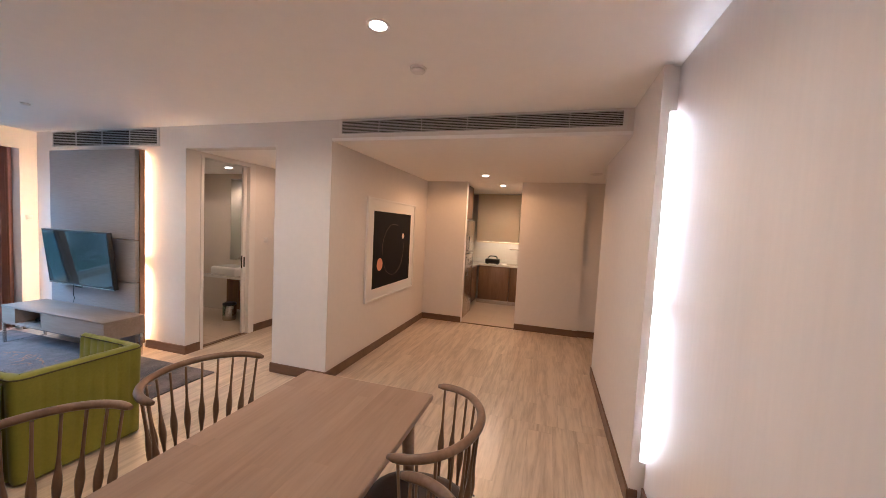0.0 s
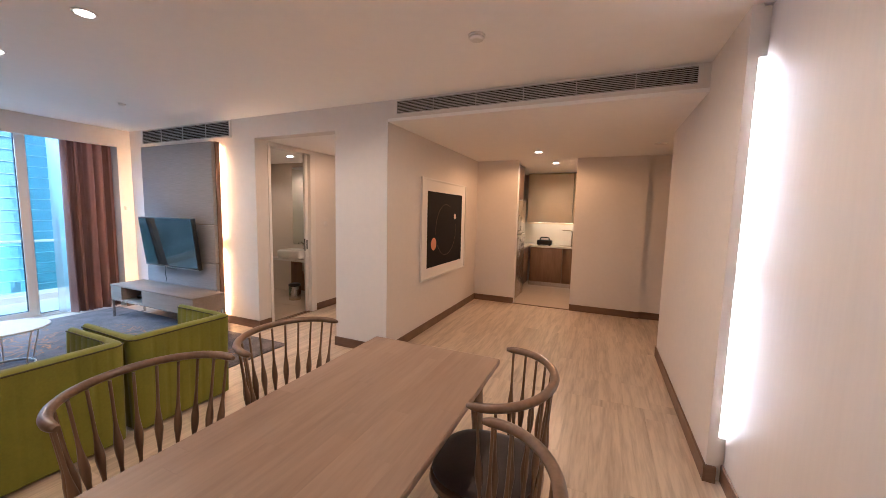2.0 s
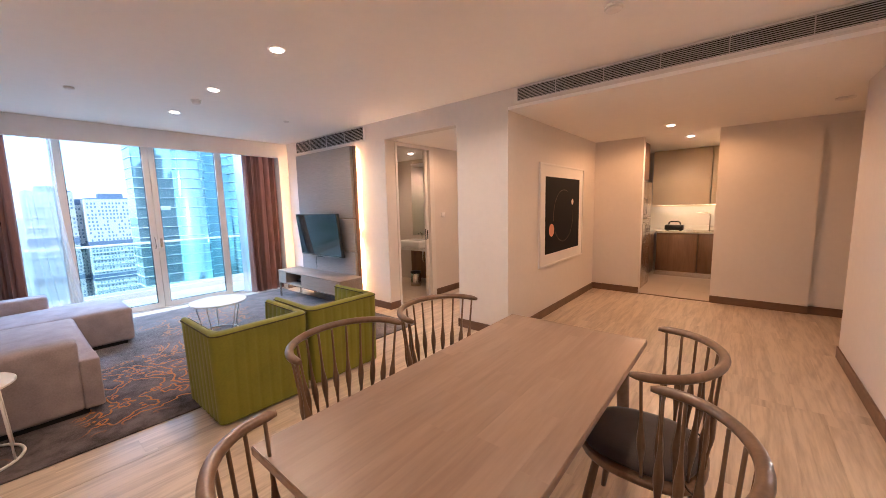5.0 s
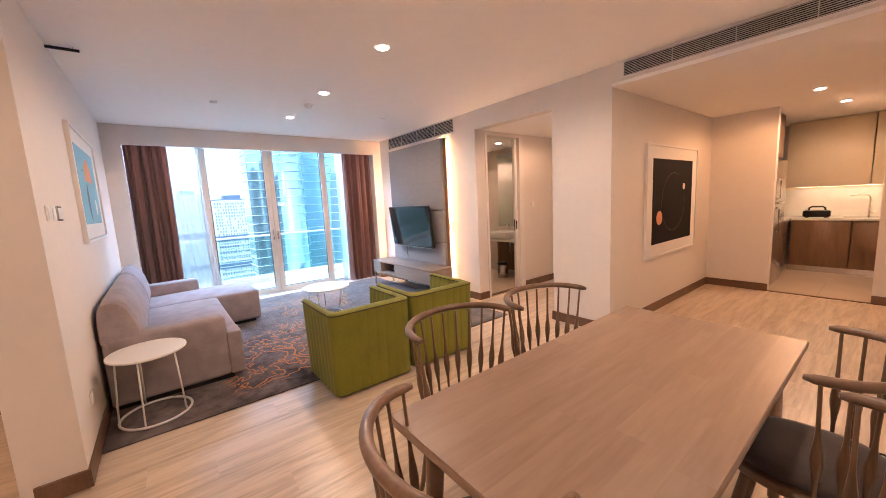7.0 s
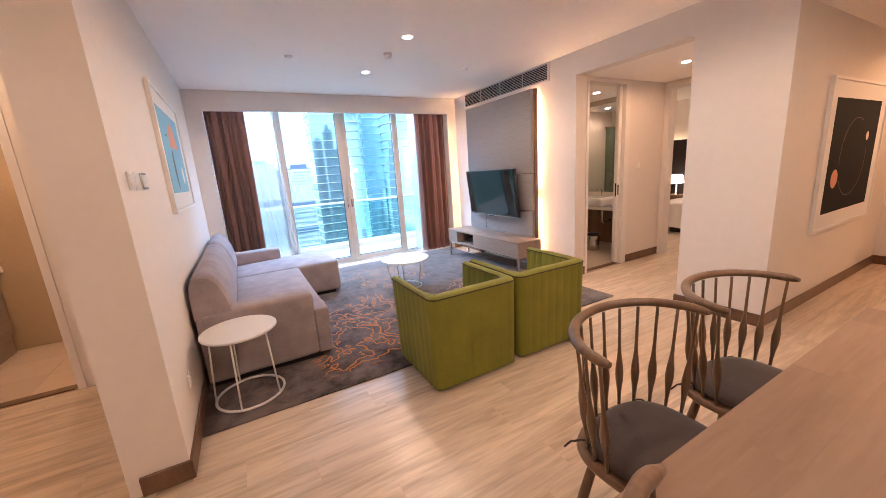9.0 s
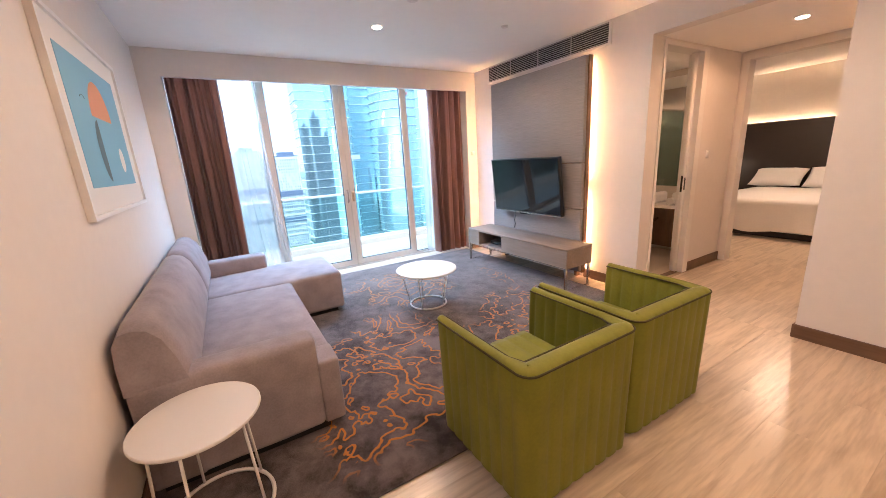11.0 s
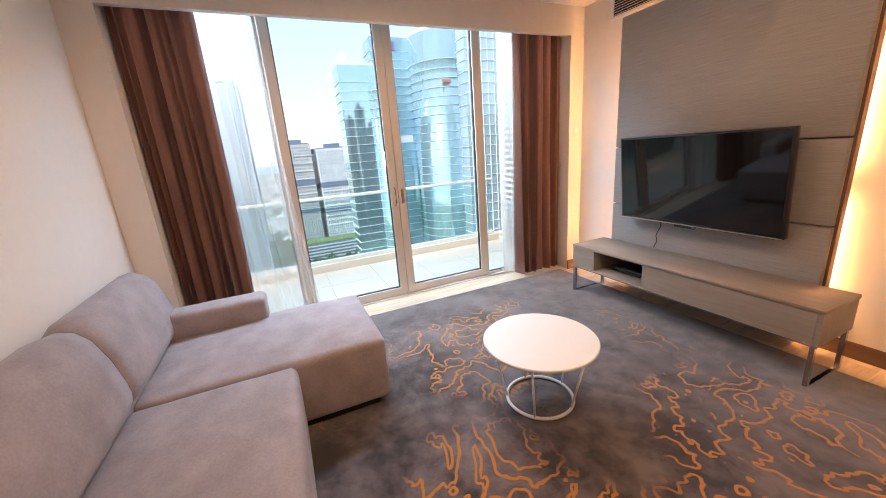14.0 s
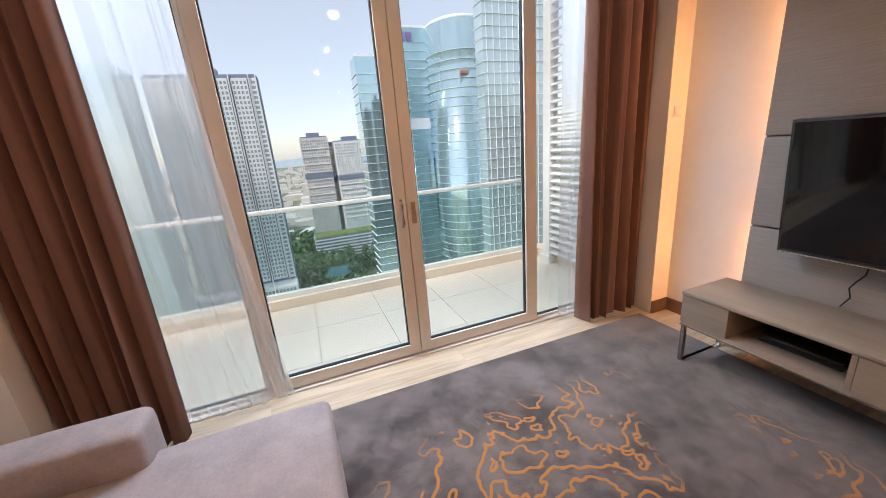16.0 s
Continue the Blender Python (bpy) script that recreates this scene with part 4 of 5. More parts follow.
def disc(bm, cx, cy, rx, ry, z, a0=0, a1=360, n=40):
    c = bm.verts.new((cx, cy, z))
    ring = [bm.verts.new((cx + rx * math.cos(radians(a0 + (a1 - a0) * k / n)), cy + ry * math.sin(radians(a0 + (a1 - a0) * k / n)), z)) for k in range(n + 1)]
    for a, b in zip(ring, ring[1:]):
        bm.faces.new((c, a, b))
    return bm


def picture(at, turn, w, h, label):
    """A framed print; local x along the wall, local y up, local z out from the wall."""
    p = thing("picture", at, label, "picture")
    p.matrix_world = Matrix.Translation(at) @ Matrix.Rotation(radians(turn), 4, "Z") @ Matrix.Rotation(radians(90), 4, "X")
    t = 0.022
    part("frame", boxes((-w, w, -h, -h + t, 0, 0.03), (-w, w, h - t, h, 0, 0.03), (-w, -w + t, -h + t, h - t, 0, 0.03), (w - t, w, -h + t, h - t, 0, 0.03)), M_WHITE, p)
    part("mount", boxes((-w + t, w - t, -h + t, h - t, 0.002, 0.016)), M_PAPER, p)
    return p


p = picture((HALL_W + 0.001, 5.14, 1.345), 90, 0.79, 0.665, "framed print of dots and a thin circle on black")
part("print", boxes((-0.62, 0.62, -0.51, 0.50, 0.016, 0.018)), M_INK, p)
bm = disc(bmesh.new(), -0.42, -0.20, 0.085, 0.085, 0.0195)
part("dot", bm, M_ORANGE, p, "peach dot")
part("dot", disc(bmesh.new(), 0.33, 0.17, 0.042, 0.042, 0.0195), M_CREAM, p, "cream dot")
for a0, a1 in ((70, 190), (215, 372)):
    bm = bmesh.new()
    tube(bm, [(0.0 + 0.36 * math.cos(radians(a0 + (a1 - a0) * k / 30)), -0.02 + 0.36 * math.sin(radians(a0 + (a1 - a0) * k / 30)), 0.019) for k in range(31)], 0.0022, 5)
    part("line", bm, M_THREAD, p)
p = picture((-5.40, SOUTH + 0.001, 1.755), 180, 0.655, 0.465, "framed blue print with a peach half disc and ovals")
part("print", boxes((-0.50, 0.50, -0.32, 0.33, 0.016, 0.018)), M_BLUE, p)
part("half_disc", disc(bmesh.new(), 0.02, 0.05, 0.20, 0.20, 0.0195, 0, 180), M_ORANGE, p, "peach half disc")
part("half_oval", disc(bmesh.new(), -0.11, -0.13, 0.10, 0.165, 0.0195, 90, 270), M_SLATE, p, "slate half oval")
bm = bmesh.new()
tube(bm, [(-0.27 + 0.05 * math.cos(radians(a)), 0.10 + 0.04 * math.sin(radians(a)), 0.0185) for a in range(40, 141, 10)], 0.0016, 5)
part("line", bm, M_SLATE, p)
part("oval", disc(bmesh.new(), 0.26, -0.17, 0.055, 0.075, 0.0195), M_PAPER, p, "white oval")

# ---- switches ----
def wall_plate(at, turn, w, h, keys, label):
    s = thing("light_switch", at, label, "switch")
    s.matrix_world = Matrix.Translation(at) @ Matrix.Rotation(radians(turn), 4, "Z") @ Matrix.Rotation(radians(90), 4, "X")
    part("plate", rounded(-w, w, -h, h, 0, 0.009, 0.003, 2), M_STEEL if keys > 3 else M_WHITE, s)
    for k in range(keys):
        x = -w + 2 * w * (k + 0.5) / keys
        part("key", rounded(x - w / keys * 0.8, x + w / keys * 0.8, -h * 0.75, h * 0.75, 0.009, 0.013, 0.001, 1), M_WHITE, s)


wall_plate((-3.74, SOUTH + 0.001, 1.52), 180, 0.043, 0.043, 2, "white switch plate on the wall beside the dining area")
wall_plate((-3.85, SOUTH + 0.001, 1.52), 180, 0.043, 0.043, 1, "white switch plate on the wall beside the dining area")
wall_plate((-4.02, SOUTH + 0.001, 1.52), 180, 0.06, 0.045, 4, "steel-edged room control beside the switches")
wall_plate((WEST + 0.001, 3.50, 1.53), 90, 0.035, 0.035, 1, "small cream switch plate near the curtain")
wall_plate((-4.629, 4.85, 1.35), 90, 0.04, 0.04, 1, "white switch plate in the corridor")
wall_plate((-3.95, SOUTH + 0.001, 0.35), 180, 0.04, 0.04, 1, "white socket plate low behind the side table")

# ---- doors and frames ----
def casing(name, b, label):
    return setting(name, boxes(*b), M_TRIM, label, "door frame")


d = casing("door_3", [(-4.76, -4.605, 3.775, 3.815, 0, 2.42), (-4.76, -4.612, 4.525, 4.625, 0, 2.42), (-4.76, -4.612, 3.815, 4.525, 2.385, 2.42)], "white frame of the bathroom sliding door")
leaf = part("door_leaf", rounded(-4.71, -4.67, 4.475, 4.53, 0.01, 2.383, 0.003, 1), M_TRIM, d, "edge of the white sliding door, drawn open")
part("door_lock", boxes((-4.700, -4.680, 4.472, 4.476, 0.95, 1.13), (-4.669, -4.666, 4.482, 4.505, 0.97, 1.11)), M_BLACK, leaf, "dark flush lock")
casing("door_4", [(-4.605, -4.54, 5.385, 5.535, 0, 2.42), (-3.504, -3.44, 5.385, 5.535, 0, 2.42), (-4.54, -3.504, 5.385, 5.535, 2.355, 2.42)], "white frame of the bedroom doorway")
bd = thing("bedroom_door", (-3.50, 5.54, 0), "white bedroom door standing wide open", "door", "", 95)
part("leaf", rounded(0.0, 0.86, -0.04, 0.0, 0.01, 2.34, 0.003, 1), M_TRIM, bd)
bm = bmesh.new()
tube(bm, [(0.78, 0.0, 1.0), (0.78, 0.05, 1.0), (0.68, 0.05, 1.0)], 0.009, 8)
part("handle", bm, M_STEEL, bd)
casing("door_6", [(-5.23, -5.09, -1.37, -1.32, 0, 2.2), (-5.23, -5.09, -2.3, -2.22, 0, 2.2), (-5.23, -5.09, -2.22, -1.37, 2.12, 2.2)], "white frame of the guest bathroom doorway")
setting("threshold", boxes((-5.2, -5.12, -2.22, -1.40, -0.004, 0.006), (-1.94, -1.0, HALL_N + 0.01, HALL_N + 0.05, -0.004, 0.006), (-4.72, -4.66, 3.82, 4.52, -0.004, 0.006)), M_SKIRT, "dark threshold strip between floors", "threshold")

# ---- kitchen ----
setting("wall_kitchen", boxes((-2.80, -2.68, HALL_N + 0.12, 9.1, 0, SOFFIT), (-2.80, 0.3, 8.98, 9.1, 0, SOFFIT), (-0.42, -0.3, HALL_N + 0.12, 8.98, 0, SOFFIT)), M_WALL, "cream kitchen wall")
setting("floor_kitchen", boxes((-2.7, -0.3, HALL_N, 9.0, -0.12, -0.008)), M_SUB, "beige tiled kitchen floor", "floor")
fr = thing("refrigerator", (-2.31, 7.10, 0), "tall stainless steel fridge-freezer in the kitchen", "fridge")
part("body", boxes((-0.34, 0.30, -0.34, 0.34, 0.02, 1.82)), M_BLACK, fr)
part("door", rounded(0.30, 0.36, -0.335, 0.335, 0.03, 1.20, 0.012, 2), M_STEEL, fr)
part("door", rounded(0.30, 0.36, -0.335, 0.335, 1.215, 1.82, 0.012, 2), M_STEEL, fr)
for z0, z1 in ((0.80, 1.15), (1.27, 1.55)):
    bm = bmesh.new()
    tube(bm, [(0.36, -0.27, z0), (0.395, -0.27, z0 + 0.02), (0.395, -0.27, z1 - 0.02), (0.36, -0.27, z1)], 0.01, 8)
    part("handle", bm, M_STEEL, fr)


def cabinet(at, turn, w, depth, z0, z1, doors, mat, label, drawers=0, handle=False):
    c = thing("kitchen_cabinet", at, label, "cabinet", "", turn)
    part("body", boxes((-w / 2, w / 2, 0.02, depth, z0, z1)), mat, c)
    for k in range(doors):
        x0, x1 = -w / 2 + w * k / doors + 0.002, -w / 2 + w * (k + 1) / doors - 0.002
        if drawers:
            for j in range(drawers):
                zz0, zz1 = z0 + (z1 - z0) * j / drawers + 0.002, z0 + (z1 - z0) * (j + 1) / drawers - 0.002
                part("drawer", rounded(x0, x1, 0, 0.019, zz0, zz1, 0.002, 1), mat, c)
        else:
            o = part("door", rounded(x0, x1, 0, 0.019, z0 + 0.002, z1 - 0.002, 0.002, 1), mat, c)
            if handle:
                bm = bmesh.new()
                tube(bm, [(x0 + 0.05, 0, z0 + 0.05), (x0 + 0.05, -0.03, z0 + 0.06), (x0 + 0.05, -0.03, z0 + 0.3), (x0 + 0.05, 0, z0 + 0.31)], 0.006, 6)
                part("handle", bm, M_STEEL, o)
    return c


M_BEIGE = material("beige_cabinet_front", (0.80, 0.67, 0.48), 0.45, scale=3, vary=0.03)
cabinet((-2.01, 7.10, 0), 90, 0.70, 0.62, 1.86, SOFFIT - 0.01, 1, M_WALNUT, "walnut cabinet above the fridge")
cabinet((-2.03, 7.90, 0), 90, 0.86, 0.62, 0.10, 0.86, 1, M_WALNUT, "walnut drawer unit beside the fridge", 3)
cabinet((-1.66, 8.40, 0), 0, 0.68, 0.56, 0.10, 0.86, 1, M_WALNUT, "walnut base cabinet under the sink")
cabinet((-1.10, 8.40, 0), 0, 0.42, 0.56, 0.10, 0.86, 1, M_WALNUT, "walnut base cabinet beside the sink")
cabinet((-0.93, 7.75, 0), -90, 1.2, 0.45, 0.10, 0.86, 2, M_STEEL, "steel-fronted appliance under the worktop", 0, True)
cabinet((-1.66, 8.62, 0), 0, 0.96, 0.35, 1.40, SOFFIT - 0.01, 1, M_BEIGE, "beige wall cabinets above the sink")
cabinet((-0.80, 8.62, 0), 0, 0.74, 0.35, 1.40, SOFFIT - 0.01, 1, M_BEIGE, "beige wall cabinets above the worktop")
cabinet((-0.93, 7.75, 0), -90, 1.2, 0.45, 1.10, 2.1, 2, M_BEIGE, "tall beige cabinet with a bar handle", 0, True)
wt = thing("worktop", (-1.5, 8.7, 0.862), "white stone kitchen worktop with an inset sink", "worktop")
part("slab", boxes((-1.18, 1.07, -0.325, 0.278, 0, 0.035), (-1.18, -0.51, -1.25, -0.325, 0, 0.035)), M_STONE, wt)
part("upstand", boxes((-1.18, 1.07, 0.262, 0.278, 0.035, 0.12)), M_STONE, wt)
part("sink", boxes((0.08, 0.50, -0.22, 0.16, 0.0355, 0.038)), M_STEEL, wt)
kk = thing("plinth", (-1.5, 8.5, 0), "steel kick board under the kitchen units", "plinth")
part("board", boxes((-0.53, 0.62, -0.04, 0.0, 0.0, 0.098)), M_STEEL, kk)
bm = bmesh.new()
tube(bm, [(0, 0, 0), (0, 0, 0.30), (-0.015, 0, 0.335), (-0.05, -0.02, 0.345), (-0.20, -0.06, 0.345), (-0.205, -0.06, 0.33)], 0.011, 10)
fc = thing("kitchen_tap", (-1.17, 8.84, 0.897), "tall angular chrome kitchen tap", "tap")
part("spout", bm, M_STEEL, fc)
part("lever", boxes((0.012, 0.06, -0.006, 0.006, 0.06, 0.075)), M_STEEL, fc)
tr = thing("dish_caddy", (-1.72, 8.55, 0.897), "black plastic carrier basket on the worktop", "basket")
bm = rounded(-0.16, 0.16, -0.09, 0.09, 0.015, 0.12, 0.02, 2)
part("body", bm, M_BLACK, tr)
bm = bmesh.new()
tube(bm, [(-0.10, 0, 0.11), (-0.09, 0, 0.165), (-0.06, 0, 0.18), (0.06, 0, 0.18), (0.09, 0, 0.165), (0.10, 0, 0.11)], 0.013, 8)
part("handle", bm, M_BLACK, tr)
for x in (-0.11, 0.11):
    part("foot", boxes((x - 0.02, x + 0.02, -0.05, 0.05, 0, 0.016)), M_BLACK, tr)
ul = thing("strip_light", (-1.55, 8.82, 1.398), "warm strip light under the wall cabinets", "strip light")
part("diffuser", boxes((-0.5, 1.0, -0.02, 0.02, -0.012, 0.0)), M_STRIP, ul)
part("valance", boxes((-0.58, 1.10, -0.195, -0.175, -0.03, 0.0)), M_BEIGE, ul)

# ---- bathroom ----
M_BATHTILE = material("cream_bath_tile", (0.62, 0.54, 0.45), 0.3, scale=2, vary=0.05, fine=0.03)
setting("wall_bathroom", boxes((-6.8, -4.75, 5.42, 5.55, 0, 2.42), (-6.8, -6.68, 3.74, 5.42, 0, 2.42), (-6.68, -4.756, 3.741, 3.75, 0, 2.42)), M_BATHTILE, "cream tiled bathroom wall")
setting("floor_bathroom", boxes((-6.7, -4.69, 3.74, 5.43, -0.12, -0.006)), M_SUB, "beige tiled bathroom floor", "floor")
mi = thing("mirror", (-5.28, 5.415, 0.92), "large frameless mirror above the washbasin", "mirror")
part("glass", boxes((-0.62, 0.50, -0.006, 0.0, 0, 1.42)), M_MIRROR, mi)
va = thing("vanity", (-5.28, 5.16, 0), "walnut vanity shelf under the washbasin", "vanity")
part("top", boxes((-0.64, 0.52, -0.26, 0.255, 0.68, 0.72)), M_STONE, va)
part("panel", boxes((-0.64, 0.52, 0.20, 0.255, 0.06, 0.68)), M_WALNUT, va)
part("side_panel", boxes((0.49, 0.52, -0.26, 0.20, 0.0, 0.68)), M_WALNUT, va)
ba = thing("washbasin", (-5.50, 5.10, 0.722), "square white ceramic washbasin", "washbasin")
part("bowl", rounded(-0.26, 0.26, -0.21, 0.19, 0.0, 0.14, 0.035, 3), M_WHITE, ba)
part("well", boxes((-0.215, 0.215, -0.17, 0.145, 0.141, 0.143)), M_STONE, ba)
bm = bmesh.new()
tube(bm, [(0, 0.15, 0.12), (0, 0.15, 0.24), (0, 0.12, 0.26), (0, 0.05, 0.25)], 0.012, 8)
part("tap", bm, M_STEEL, ba)
bm = bmesh.new()
tube(bm, [(-5.40, 5.15, 0.679), (-5.40, 5.15, 0.48), (-5.40, 5.17, 0.44), (-5.40, 5.30, 0.44), (-5.40, 5.36, 0.46)], 0.018, 8)
tagged(part("drain_pipe", bm, M_STEEL), "chrome bottle-trap pipe under the washbasin", "pipe")
bn = thing("waste_bin", (-5.43, 4.97, 0), "small black pedal bin under the washbasin", "bin")
part("body", lathe(bmesh.new(), [(0.095, 0.0), (0.10, 0.02), (0.10, 0.25)], sides=24), M_STEEL, bn)
part("lid", lathe(bmesh.new(), [(0.103, 0.25), (0.10, 0.275), (0.06, 0.29)], sides=24), M_BLACK, bn)
tw = thing("towels", (-4.98, 5.10, 0.722), "rolled white towels on the vanity", "towel")
for dx, dz in ((-0.07, 0.045), (0.07, 0.045), (0.0, 0.12)):
    bm = bmesh.new()
    tube(bm, [(dx, -0.14, dz), (dx, 0.14, dz)], 0.045, 12)
    part("roll", bm, M_LINEN, tw)
sh = thing("shower_screen", (-5.95, 4.2, 0), "green-tinted glass shower screen with a chrome handle", "shower screen")
part("pane", boxes((-0.004, 0.004, -0.44, 0.70, 0.02, 2.0)), M_SHOWER, sh)
part("rail", boxes((-0.02, 0.02, -0.44, 0.70, 2.0, 2.03), (-0.012, 0.012, -0.44, 0.70, 0.0, 0.02)), M_STEEL, sh)
bm = bmesh.new()
tube(bm, [(0.004, 0.6, 0.95), (0.05, 0.6, 0.97), (0.05, 0.6, 1.23), (0.004, 0.6, 1.25)], 0.01, 8)
part("handle", bm, M_STEEL, sh)
downlight(-5.25, 4.75, 2.42, LAMP * 0.4, "small lit downlight in the bathroom", 150, (1.0, 0.58, 0.30))
downlight(-6.3, 4.4, 2.42, LAMP * 0.4, "small lit downlight over the shower", 150, (1.0, 0.62, 0.36))

# ---- bedroom ----
bed = thing("bed", (-4.78, 8.0, 0), "made bed with white linen and a tall dark headboard", "bed")
def draped(x0, x1, y0, y1, top, foot, flare):
    """A cover over a mattress: soft crown, creases, and sides that fall in shallow folds to an uneven hem."""
    bm = bmesh.new()
    n, rows = 72, 9
    cx, cy, rx, ry = (x0 + x1) / 2, (y0 + y1) / 2, (x1 - x0) / 2, (y1 - y0) / 2
    def at(a, grow):
        c, q = math.cos(a), math.sin(a)
        k = 1 / (abs(c) ** 9 + abs(q) ** 9) ** (1 / 9)
        return Vector((cx + (rx + grow) * c * k, cy + (ry + grow) * q * k, 0))
    rings = []
    for j in range(rows + 1):
        v = j / rows
        ring = []
        for i in range(n):
            a = 2 * math.pi * i / n
            fold = 0.018 * v * math.sin(11 * a + 1.7 * math.sin(3 * a))
            p = at(a, flare * v + fold)
            hem = foot + 0.03 * math.sin(5 * a + 0.6)
            p.z = top - 0.05 + (hem - top + 0.05) * v
            ring.append(bm.verts.new(p))
        rings.append(ring)
    crown = []
    for f, z in ((0.985, -0.018), (0.95, -0.004), (0.8, 0.012), (0.55, 0.022), (0.25, 0.028)):
        ring = []
        for i in range(n):
            p = at(2 * math.pi * i / n, 0)
            q = Vector((cx, cy, 0)).lerp(p, f)
            q.z = top + z + 0.010 * noise.noise(Vector((q.x * 4, q.y * 2.5, 1.3))) + 0.004 * noise.noise(q * 13)
            ring.append(bm.verts.new(q))
        crown.append(ring)
    stack = rings[::-1] + crown
    for a, b in zip(stack, stack[1:]):
        for i in range(n):
            bm.faces.new((a[i], a[(i + 1) % n], b[(i + 1) % n], b[i])).smooth = True
    bm.faces.new(crown[-1]).smooth = True
    return bm


part("duvet", draped(-0.76, 0.76, -1.0, 0.95, 0.60, 0.12, 0.05), M_LINEN, bed, "creased white duvet draped over the bed")
part("mattress", rounded(-0.73, 0.73, -0.96, 0.98, 0.10, 0.57, 0.06, 3), M_LINEN, bed)
part("base", boxes((-0.62, 0.62, -0.85, 0.98, 0.0, 0.10)), M_BLACK, bed)
M_HEADB = material("dark_headboard", (0.028, 0.020, 0.017), 0.6, scale=4, vary=0.1, fine=0.1)
part("headboard", rounded(-1.78, 1.6, 1.0, 1.06, 0.35, 1.78, 0.01, 1), M_HEADB, bed, "dark brown padded headboard")
def pillow(w, h, t):
    """A stuffed pillow, fat in the middle and pinched at its corners."""
    bm = bmesh.new()
    n, m = 20, 14
    sides = []
    for sgn in (-1, 1):
        grid = []
        for j in range(m + 1):
            row = []
            for i in range(n + 1):
                u, v = 2 * i / n - 1, 2 * j / m - 1
                fat = ((1 - u ** 4) * (1 - v ** 4)) ** 0.6
                pinch = 1 - 0.06 * (1 - abs(u)) * abs(v) - 0.0
                p = Vector((u * w * (1 - 0.05 * (1 - v * v)), v * h * pinch, sgn * t * fat))
                p.z += 0.006 * noise.noise(p * 9)
                row.append(bm.verts.new(p))
            grid.append(row)
        for a, b in zip(grid, grid[1:]):
            for i in range(n):
                bm.faces.new((a[i], a[i + 1], b[i + 1], b[i])).smooth = True
    bmesh.ops.remove_doubles(bm, verts=bm.verts[:], dist=0.003)
    return bm


for x, lean in ((-0.38, -58), (0.38, -52)):
    bm = pillow(0.37, 0.25, 0.085)
    bmesh.ops.transform(bm, matrix=pose(x, 0.80, 0.79, 90 + lean), verts=bm.verts[:])
    part("pillow", bm, M_LINEN, bed)
hl = thing("strip_light", (-4.6, 9.082, 1.70), "warm cove light above the headboard", "strip light")
part("diffuser", boxes((-1.95, 1.4, -0.03, 0.015, 0, 0.012)), M_COVE, hl)
ns = thing("nightstand", (-6.16, 8.78, 0), "dark wooden nightstand beside the bed", "nightstand")
part("body", boxes((-0.22, 0.22, -0.2, 0.2, 0.05, 0.55)), M_WALNUT, ns)
part("drawer", boxes((-0.21, 0.21, -0.215, -0.2, 0.30, 0.53)), M_WALNUT, ns)
part("foot", boxes((-0.2, 0.2, -0.18, 0.18, 0, 0.05)), M_BLACK, ns)
bl = thing("table_lamp", (-6.20, 8.78, 0.55), "small bedside lamp with a glowing white shade", "lamp")
part("stem", lathe(bmesh.new(), [(0.07, 0), (0.07, 0.015), (0.012, 0.02), (0.012, 0.26)], sides=16), M_STEEL, bl)
part("shade", lathe(bmesh.new(), [(0.14, 0.26), (0.11, 0.45)], sides=24), M_SHADE, bl)
downlight(-4.3, 7.2, 2.66, LAMP * 2.2, "lit downlight in the bedroom", 150)

# ---- guest bathroom beyond the lobby ----
gv = thing("vanity", (-5.95, -2.24, 0), "white-topped wooden vanity in the guest bathroom", "vanity")
part("top", boxes((-0.55, 0.15, -0.35, 0.10, 0.80, 0.86)), M_STONE, gv)
part("body", boxes((-0.50, 0.10, -0.30, 0.06, 0.20, 0.80)), M_CONSOLE, gv)
part("leg", boxes((-0.48, 0.08, -0.28, 0.04, 0.0, 0.20)), M_CONSOLE, gv)
downlight(-5.8, -1.5, 2.45, LAMP * 0.9, "small lit downlight in the guest bathroom", 150, (1.0, 0.55, 0.25))

# ---- balcony ----
M_BTILE = material("pale_balcony_tile", (0.66, 0.54, 0.42), 0.45, scale=2, vary=0.05, fine=0.05, island=0.06)
M_BEIGEMETAL = material("beige_rail_paint", (0.66, 0.63, 0.57), 0.4, scale=3, vary=0.03)
M_RAILGLASS = clear("balustrade_glass", (0.86, 0.95, 0.95), 0.8)
bfloor = setting("floor_balcony", boxes((-9.4, GLASS - 0.06, -1.5, 4.2, -0.35, -0.063)), M_SUB, "pale tiled balcony floor", "floor")
setting("balcony_kerb", boxes((-9.40, -9.22, -1.5, 4.2, -0.063, 0.045), (-9.22, GLASS - 0.06, 3.72, 4.2, -0.063, 0.045)), M_BTILE, "low pale kerb at the balcony edge", "kerb")
setting("wall_facade", boxes((GLASS - 0.25, GLASS - 0.06, 3.6, 4.4, -0.06, 2.9), (GLASS - 0.25, GLASS - 0.06, -1.6, -0.5, -0.06, 2.9)), M_FRAME, "pale outside wall at the balcony end")
rail = thing("balustrade", (-9.30, 1.3, 0.045), "glass balcony balustrade with a flat beige handrail", "balustrade")
part("handrail", rounded(-0.035, 0.035, -2.8, 2.35, 0.875, 0.915, 0.006, 2), M_BEIGEMETAL, rail)
part("shoe", boxes((-0.03, 0.03, -2.8, 2.35, 0.0, 0.05)), M_BEIGEMETAL, rail)
